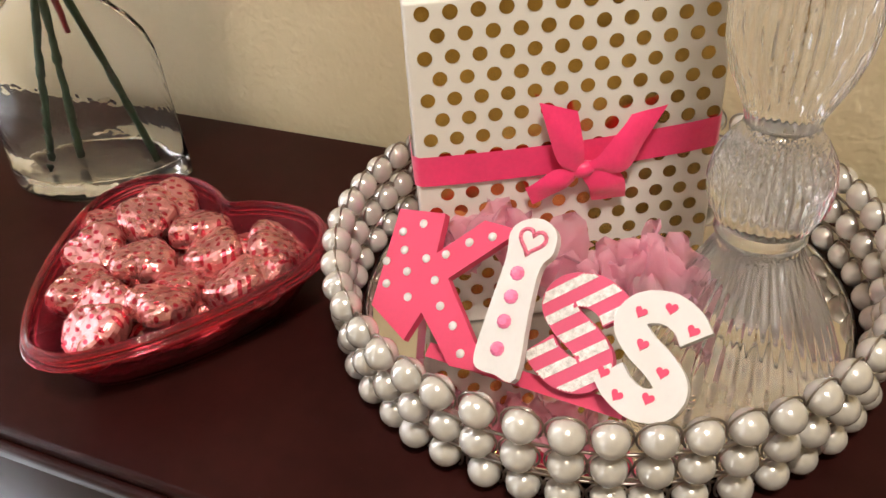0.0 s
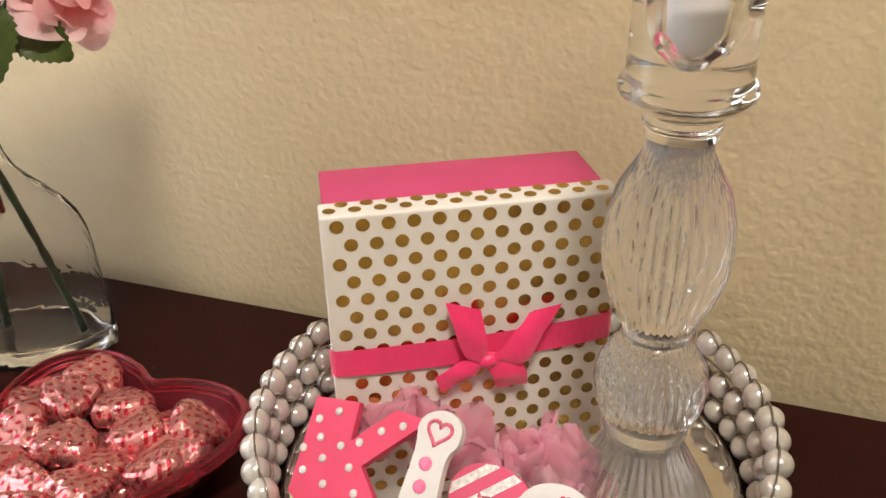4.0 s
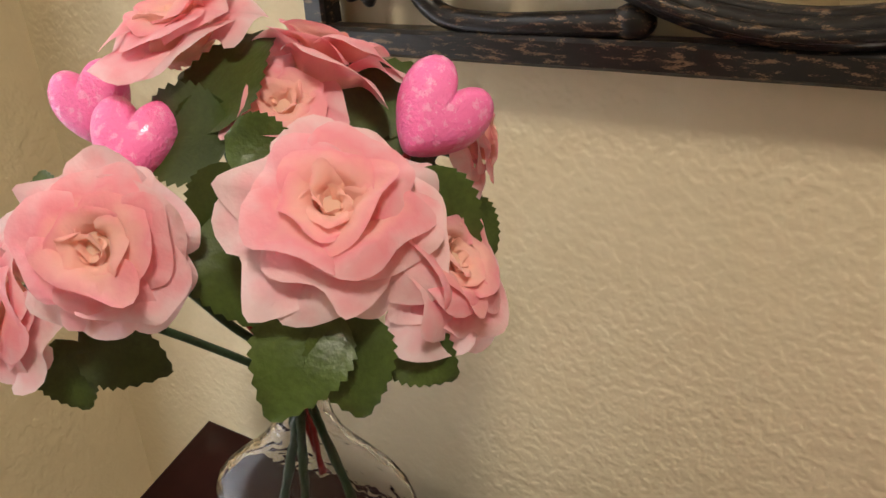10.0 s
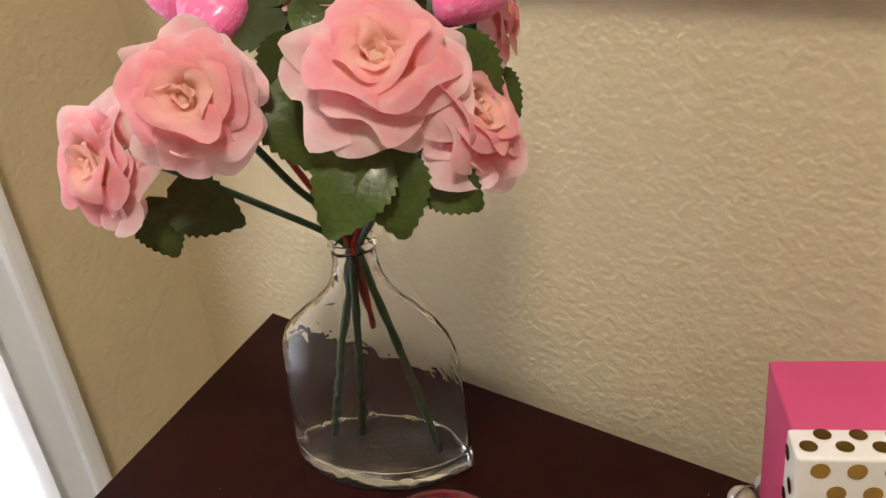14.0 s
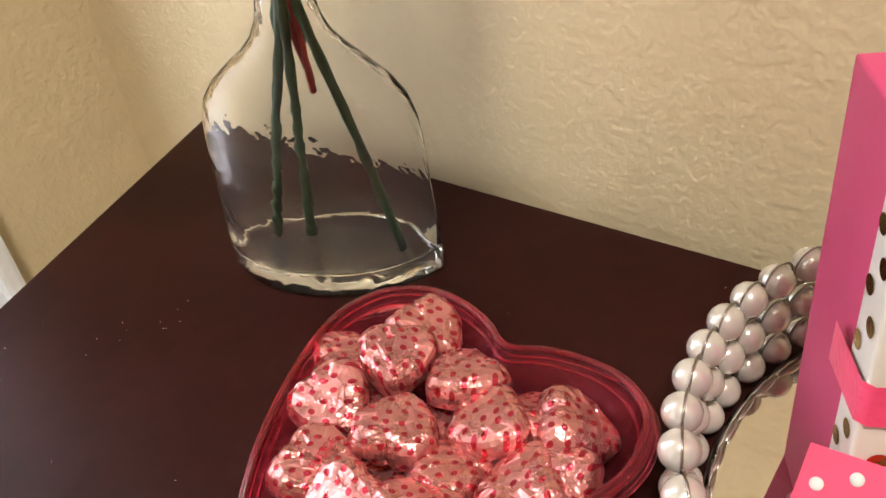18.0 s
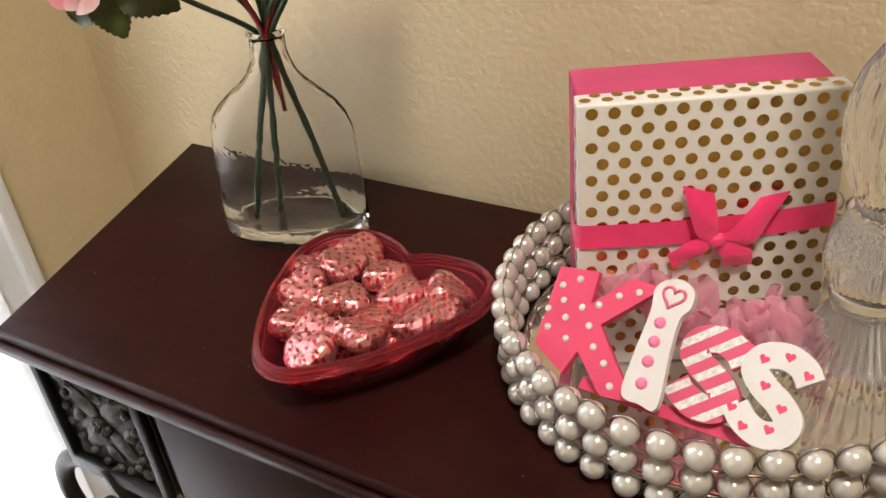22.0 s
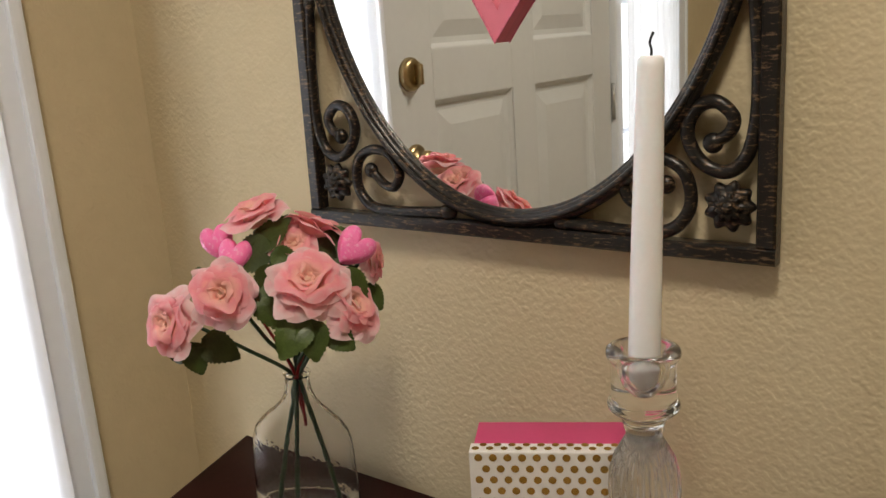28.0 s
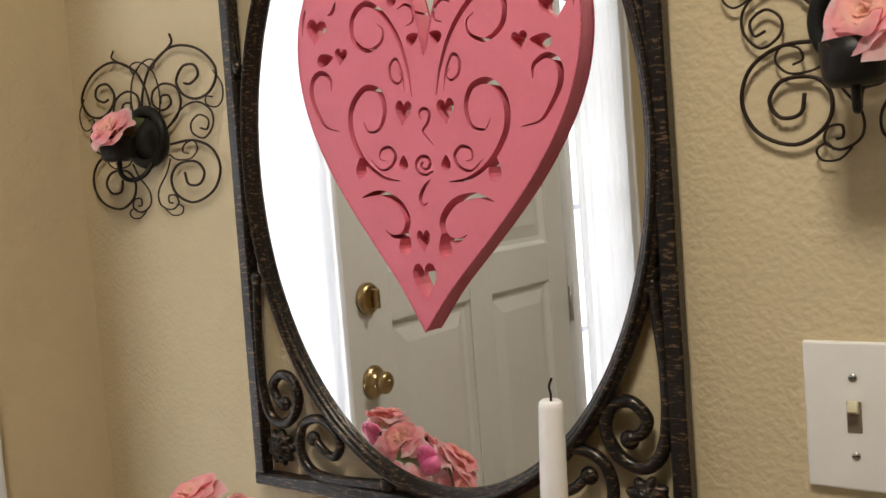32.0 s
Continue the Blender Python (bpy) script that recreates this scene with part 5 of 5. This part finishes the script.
# lint and crumbs on the bare wood
lb = bmesh.new()
rn = random.Random(31)
for cx, cy, spread, count in ((-0.37, -0.22, 0.035, 9), (-0.40, -0.27, 0.05, 7), (-0.24, -0.31, 0.05, 4), (0.02, -0.315, 0.06, 4), (-0.18, -0.09, 0.06, 4)):
    for _ in range(count):
        x, y, a, r = cx + rn.gauss(0, spread), cy + rn.gauss(0, spread * 0.5), rn.uniform(0, 6.28), rn.uniform(0.00015, 0.00036)
        if -0.43 < x < 0.3 and -0.325 < y < -0.04:
            c = Vector((x, y, T + 0.0001))
            d = Vector((math.cos(a), math.sin(a), 0)) * r * rn.uniform(1, 2.4)
            e = Vector((-math.sin(a), math.cos(a), 0)) * r * 0.6
            top = lb.verts.new(c + Vector((0, 0, r * 0.7)))
            ring = [lb.verts.new(c + p) for p in (d, e, -d, -e)]
            for k in range(4):
                lb.faces.new((ring[k], ring[(k + 1) % 4], top))
tagged(part("lint", lb, LINT), "tiny white lint specks on the dark tabletop", "lint", "", "stuff")

# ---- on the wall: mirror, heart, sconces, switch ----
MX, MZ0, HWD, HHT = -0.0975, 1.0725, 0.265, 0.734
mr = thing("wall_mirror", "oval mirror in a square black scrolled iron frame with rusty wear", "mirror", (MX, -0.004, MZ0))
OX, OZ, ORX, ORZ = 0.009, 0.367, 0.236, 0.340
def rod(name, pts, r, parent=mr, material=FRAME, flat=1.0, taper=None, closed=False, n=10, label=""):
    return part(name, tube_bm(pts, r, n, taper, closed, flat), material, parent, label)


def worn_bar(x0, x1, z0, z1, lean=0.0):
    """A hammered square bar with uneven edges; an upright one may lean."""
    bm = bmesh.new()
    vert = (z1 - z0) > (x1 - x0)
    n = 40
    rows = []
    for i in range(n + 1):
        s = i / n
        k = 1 + 0.05 * noise.noise(Vector((s * 19, x0 * 7, z0 * 5)))
        if vert:
            z, cx, hw_ = z0 + (z1 - z0) * s, (x0 + x1) / 2 + lean * s, (x1 - x0) / 2 * k
            ring = [(cx - hw_, -0.004, z), (cx - hw_, -0.017, z), (cx - hw_ + 0.002, -0.019, z), (cx + hw_ - 0.002, -0.019, z), (cx + hw_, -0.017, z), (cx + hw_, -0.004, z)]
        else:
            x, cz, hw_ = x0 + (x1 - x0) * s, (z0 + z1) / 2, (z1 - z0) / 2 * k
            ring = [(x, -0.004, cz - hw_), (x, -0.0165, cz - hw_), (x, -0.0185, cz - hw_ + 0.002), (x, -0.0185, cz + hw_ - 0.002), (x, -0.0165, cz + hw_), (x, -0.004, cz + hw_)]
        rows.append([bm.verts.new(p) for p in ring])
    for a, b in zip(rows, rows[1:]):
        for i in range(6):
            bm.faces.new((a[i], a[(i + 1) % 6], b[(i + 1) % 6], b[i]))
    bm.faces.new(rows[0])
    bm.faces.new(rows[-1][::-1])
    bmesh.ops.recalc_face_normals(bm, faces=bm.faces)
    return bm


for nm, b in (("bottom_bar", (-HWD, HWD, 0.0, 0.015)), ("top_bar", (-HWD, HWD, HHT - 0.015, HHT)), ("side_bar", (-HWD, -HWD + 0.016, 0.0155, HHT - 0.0155, 0.013)), ("side_bar", (HWD - 0.016, HWD, 0.0155, HHT - 0.0155))):
    part(nm, worn_bar(*b), FRAME, mr, smooth=False)
def oval(rx, rz, y, n=120):
    return [(OX + rx * math.cos(2 * math.pi * i / n), y, OZ + rz * math.sin(2 * math.pi * i / n)) for i in range(n)]


rod("oval_ring", oval(ORX + 0.0065, ORZ + 0.0065, -0.013), 0.0078, closed=True, flat=0.85)
rod("oval_ring", oval(ORX + 0.0065, ORZ + 0.0065, -0.0200), 0.0028, closed=True)
rod("oval_ring", oval(ORX + 0.0005, ORZ + 0.0005, -0.0105), 0.0042, closed=True)
filled("mirror_glass", [[(x, z) for x, _y, z in oval(ORX, ORZ, 0)]], 0.004, MIRROR, mr, "silvered oval glass", Matrix.Translation((0, -0.0055, 0)))
for sx in (1, -1):
    for sz in (1, -1):
        zz = (lambda z: z) if sz > 0 else (lambda z: HHT - z)
        hook = smooth_path([(sx * x, -0.012, zz(z)) for x, z in ((0.240, 0.243), (0.244, 0.20), (0.247, 0.16), (0.246, 0.118), (0.238, 0.088), (0.221, 0.076), (0.200, 0.085), (0.189, 0.108), (0.197, 0.129), (0.214, 0.134), (0.228, 0.121), (0.224, 0.108), (0.212, 0.101))], 6)
        sc = rod("scroll", hook, 0.0052, taper=lambda s: 1.0 + 0.2 * math.sin(3.1 * s))
        bb = bmesh.new()
        ball_into(bb, (sx * 0.211, -0.012, zz(0.100)), 0.0088, 1, 0.8, 1)
        part("ball_end", bb, FRAME, sc)
        bb = bmesh.new()
        ball_into(bb, (sx * 0.240, -0.012, zz(0.245)), 0.0075, 1, 0.8, 1.2)
        part("ball_end", bb, FRAME, sc)
        low = smooth_path([(sx * x, -0.012, zz(z)) for x, z in ((0.070, 0.022), (0.105, 0.020), (0.145, 0.019), (0.176, 0.024), (0.192, 0.046), (0.187, 0.074), (0.166, 0.086), (0.142, 0.081), (0.130, 0.062), (0.138, 0.046), (0.152, 0.048), (0.168, 0.062))], 6)
        sc = rod("scroll", low, 0.0052, taper=lambda s: 1.25 - 0.3 * s)
        bb = bmesh.new()
        ball_into(bb, (sx * 0.170, -0.012, zz(0.063)), 0.0085, 1, 0.8, 1)
        part("ball_end", bb, FRAME, sc)
        bb = bmesh.new()
        ball_into(bb, (sx * 0.068, -0.012, zz(0.0225)), 0.0085, 1.3, 0.8, 1)
        part("ball_end", bb, FRAME, sc)
        rs = lathe_bm([(0.0185, 0.0), (0.0225, 0.003), (0.0222, 0.006), (0.0175, 0.0095), (0.0130, 0.0085), (0.0125, 0.0115), (0.0090, 0.0140), (0.0058, 0.0120), (0.0045, 0.0150), (0.0, 0.0170)], 90,
                      lambda h: 0.0045 if h < 0.0090 else 0.0026 if h < 0.0145 else 0.0, 9)
        bmesh.ops.transform(rs, matrix=Matrix.Translation((sx * 0.225, -0.006, zz(0.047))) @ Matrix.Rotation(radians(90), 4, "X"), verts=rs.verts)
        part("rosette", rs, FRAME, mr, "cast iron flower rosette")

# fretwork heart
HX, HZ = -0.0900, 1.264
HM = Matrix.Translation((HX, -0.0135, HZ)) @ Matrix.Rotation(radians(5.0), 4, "Y")
ht = thing("fretwork_heart", "large pink wooden fretwork heart hung before the mirror", "decoration", m=HM)
half = [(0.0, 0.0), (0.013, 0.020), (0.033, 0.048), (0.061, 0.081), (0.091, 0.117), (0.117, 0.152), (0.138, 0.187), (0.153, 0.220), (0.162, 0.254), (0.1645, 0.288), (0.160, 0.320), (0.146, 0.350), (0.122, 0.370), (0.092, 0.377), (0.062, 0.372), (0.038, 0.358), (0.020, 0.335), (0.009, 0.304), (0.0, 0.270)]
full = [Vector((x, 0, z)) for x, z in half] + [Vector((-x, 0, z)) for x, z in half[-2:0:-1]]
def px(pts):
    return [((x - 378) * 0.000424, (865 - z) * 0.000382) for x, z in pts]


def swirl(pts, w0, w1=1.5):
    """A cut shaped like a brush stroke: broad in its middle, fine at its ends."""
    wd_ = lambda s: (w1 + (w0 - w1) * math.sin(math.pi * min(1, max(0, s)) ** 0.8)) * 0.0004
    return stroke([Vector(q) for q in px(pts)], wd_, 5)


def drop_cut(x, z, w, h, rot=0):
    c = px([(x, z)])[0]
    out = []
    for i in range(16):
        t = 2 * math.pi * i / 16
        a, b = w * 0.0002 * math.sin(t) * (1 - 0.45 * math.cos(t)), h * 0.0002 * math.cos(t)
        r = radians(rot)
        out.append((c[0] + a * math.cos(r) - b * math.sin(r), c[1] + a * math.sin(r) + b * math.cos(r)))
    return out


def heart_cut(x, z, w, h, rot=0):
    c, r = px([(x, z)])[0], radians(rot)
    return [(c[0] + a * math.cos(r) - b * math.sin(r), c[1] + a * math.sin(r) + b * math.cos(r)) for a, b in heart_outline(w * 0.0004, h * 0.00039, 22)]


flip = lambda o: [(-x, z) for x, z in o]
pairs_ = [
    swirl([(412, 262), (424, 190), (452, 110), (500, 42), (548, 16), (586, 48), (584, 104), (544, 136), (502, 120), (494, 88), (512, 70)], 15),
    swirl([(432, 250), (440, 200), (456, 164), (474, 178), (472, 212), (452, 226), (440, 212), (450, 196)], 8),
    swirl([(446, 476), (500, 466), (556, 424), (594, 352), (592, 280), (552, 234), (508, 244), (492, 290), (506, 338), (540, 348), (556, 322)], 17),
    swirl([(536, 420), (504, 448), (472, 436), (462, 408), (480, 388), (504, 396), (508, 418), (492, 424)], 9),
    swirl([(658, 236), (660, 204), (690, 184), (718, 204), (722, 250), (700, 300), (676, 332), (632, 344)], 15),
    swirl([(566, 522), (514, 508), (460, 526), (428, 572), (438, 612), (470, 622), (494, 606)], 19),
    swirl([(738, 10), (748, 40), (750, 80)], 9),
    swirl([(640, 0), (650, 26), (668, 34)], 12),
    swirl([(452, 40), (428, 30), (408, 50), (410, 76), (430, 84)], 8),
    heart_cut(438, 303, 52, 66, 6), heart_cut(706, 76, 72, 70, 12), heart_cut(626, 147, 42, 46, 8),
    drop_cut(434, 636, 36, 62, 10), drop_cut(566, 440, 32, 62, 4), drop_cut(676, 150, 32, 56, 80), drop_cut(410, 116, 28, 38, 60), drop_cut(470, 12, 26, 38, -10), drop_cut(438, 428, 26, 36, 0)]
mids = [heart_cut(374, 630, 42, 58, 4), heart_cut(378, 738, 72, 104, 6),
        swirl([(370, 320), (364, 302), (378, 292), (392, 304), (388, 328), (374, 348), (386, 364), (404, 384)], 9),
        swirl([(378 + r_ * math.cos(a_), 432 + r_ * math.sin(a_)) for r_, a_ in ((30 - 2.2 * q_, 0.6 + 0.9 * q_) for q_ in range(12))], 9, 5),
        swirl([(394, 470), (376, 492), (366, 518), (374, 536), (388, 528)], 11)]
cuts = pairs_ + [flip(o) for o in pairs_] + mids
body = filled("fret_board", [[(p.x, p.z) for p in smooth_path(full + [full[0]], 5)[:-1]]] + cuts, 0.013, HEARTP, ht, "pink painted board with scroll cut-outs")
edge = [(p.x, -0.0128, p.z) for p in smooth_path(full + [full[0]], 5)[:-1]]
part("glitter_edge", tube_bm(edge, 0.0011, 5, closed=True), GLITP, ht, "sparse glitter along the edge")


def butterfly(cx, cz, label, low=0.0, fold=1.0, out=0.066):
    th = thing("butterfly_sconce", label, "sconce", (cx, -0.004, cz), group="butterfly wire sconces")
    q = lambda pts: [((x - 410) * 0.00044 * fold, -0.003, (540 - z) * 0.000254) for x, z in pts]
    W = [([(392, 430), (392, 380), (410, 280), (450, 190), (540, 125), (640, 165), (700, 270), (680, 360), (625, 395), (570, 365), (545, 295), (575, 230), (620, 235), (632, 285), (600, 318), (575, 310)], 0.0021),
         ([(490, 510), (535, 460), (556, 390), (540, 320), (490, 290), (445, 320), (440, 380), (478, 418), (515, 395), (508, 352), (478, 350), (472, 385)], 0.0019),
         ([(500, 500), (560, 425), (620, 410), (668, 460), (672, 530), (635, 585), (592, 555), (588, 505), (620, 472), (655, 500), (648, 545), (622, 535)], 0.0015),
         ([(500, 590), (590, 588), (660, 640), (684, 740), (650, 840), (570, 886), (505, 840), (488, 760), (520, 695), (590, 690), (622, 745), (600, 800), (556, 795), (545, 735)], 0.0021),
         ([(490, 640), (520, 670), (575, 672), (604, 630), (590, 590), (555, 600), (545, 635), (568, 648)], 0.0013),
         ([(492, 660), (470, 730), (430, 810), (432, 880), (475, 912), (508, 885), (500, 845), (472, 842), (470, 875), (485, 880)], 0.0014),
         ([(452, 908), (480, 940), (515, 938), (526, 908), (505, 890), (490, 910)], 0.0012),
         ([(355, 430), (348, 330), (368, 220), (420, 160), (460, 165), (455, 205), (432, 195)], 0.0013),
         ([(690, 280), (718, 350), (715, 420), (690, 450), (655, 430), (655, 395), (678, 400)], 0.0012)]
    for pts, r in W:
        p = smooth_path(q(pts), 5)
        part("wire_scroll", tube_bm(p, 0.80 * r, 7), WIRE, th)
        part("wire_scroll", tube_bm([(-a.x, a.y, a.z) for a in p], 0.80 * r, 7), WIRE, th)
    part("antenna", tube_bm(smooth_path(q([(450, 190), (500, 145), (540, 105), (535, 60)]), 5), 0.0016, 7), WIRE, th)
    part("antenna", tube_bm(smooth_path([(-a[0], a[1], a[2]) for a in q([(450, 190), (500, 145), (540, 105), (530, 70)])], 5), 0.0014, 7), WIRE, th)
    part("back_ring", tube_bm([(0.034 * math.cos(k * math.pi / 24), -0.007, 0.034 * math.sin(k * math.pi / 24)) for k in range(48)], 0.0065, 8, closed=True), IRON, th, "black iron ring")
    part("back_plate", lathe_bm([(0.0, 0.0), (0.031, 0.0), (0.031, 0.003), (0.0, 0.005)], 40), IRON, th, "round black back plate", m=Matrix.Translation((0, -0.004, 0)) @ Matrix.Rotation(radians(90), 4, "X"))
    part("arm", tube_bm(smooth_path([(0.012, -0.008, -0.030), (0.010, -0.022, -0.048), (0.0, -0.70 * out, -0.054), (0.0, -0.97 * out, -0.046 - low), (0.0, -out, -0.028 - low)], 6), 0.0032, 8), IRON, th, "curved black iron arm")
    cup = part("cup", lathe_bm([(0.0, -0.030), (0.016, -0.030), (0.020, -0.026), (0.0215, -0.012), (0.022, 0.0), (0.0195, 0.0), (0.018, -0.022), (0.0, -0.024)], 24), IRON, th, "black iron candle cup", m=Matrix.Translation((0, -out, -low)))
    return th


butterfly(-0.522, 1.5015, "black wire butterfly sconce with round back plate and candle cup", 0.0, 1.08, 0.050)
butterfly(0.314, 1.502, "black wire butterfly sconce with candle cup, beside the mirror", 0.024, 0.76)


def lying_rose(c, n, spin, label, leaf_dir, size=1.0):
    n = Vector(n).normalized()
    m = Matrix.Translation(c) @ frame_from(n, spin)
    th = thing("silk_rose", label, "artificial flower", m=m)
    rn_ = random.Random(int(spin))
    for k, (cnt, *_r) in enumerate(RINGS[:5]):
        for i in range(cnt):
            part_of("petal", BANK[k][i % 4], PETAL, th, m=Matrix.Translation((0, 0, -0.006)) @ pose(0, 0, 0, rn_.uniform(-5, 5), 0, 360 * i / cnt + 37 * k) @ Matrix.Scale(size, 4))
    part("calyx", lathe_bm([(0.0022, -0.032), (0.0055, -0.026), (0.0085, -0.020), (0.0080, -0.016)], 14), STEM, th)
    for d, k in leaf_dir:
        leaf_at(th, m.inverted(), Vector(c) - n * 0.018, d, Vector((0.3, -0.9, 0.4)), k, 0.85)
    return th


lying_rose((-0.516, -0.064, 1.510), (0.15, -0.75, 0.60), 15, "pale pink silk rose resting in the sconce's cup", [((-0.9, -0.4, -0.1), 0), ((0.6, 0.1, 0.5), 1)], 0.95)
lying_rose((0.324, -0.076, 1.490), (-0.25, -0.80, 0.50), 75, "pale pink silk rose resting in the sconce's cup", [((-0.7, 0.1, 0.6), 2), ((0.8, -0.1, -0.2), 3)])

sw = thing("light_switch", "white toggle light switch plate with two screws", "light switch", (0.292, 0.0, 1.2055))
part("wall_plate", box_bm(-0.035, 0.035, -0.0065, 0.0, -0.0572, 0.0572, 0.0022, 3), PLATE, sw, "white plastic wall plate")
part("toggle_collar", box_bm(-0.0052, 0.0052, -0.0075, -0.006, -0.0120, 0.0120, 0.0005), COLLAR, sw, "dark slot round the toggle")
tg = box_bm(-0.0038, 0.0038, -0.017, -0.006, -0.0045, 0.0045, 0.0012)
part("toggle", tg, IVORY, sw, "ivory toggle switched on", m=Matrix.Translation((0, 0, 0.003)) @ Matrix.Rotation(radians(-24), 4, "X"))
for z in (0.0302, -0.0302):
    s_ = part("screw", lathe_bm([(0.0032, 0.0), (0.003, 0.0012), (0.0, 0.0016)], 16), STEEL, sw, "steel screw head", m=Matrix.Translation((0, -0.0064, z)) @ Matrix.Rotation(radians(90), 4, "X"))
    # raised black bar stands in for the shade inside the screw's slot
    part("slot", box_bm(-0.0026, 0.0026, -0.0019, -0.0013, -0.0004, 0.0004), SOOT_SHADE, s_, m=Matrix.Rotation(radians(-90), 4, "X"))
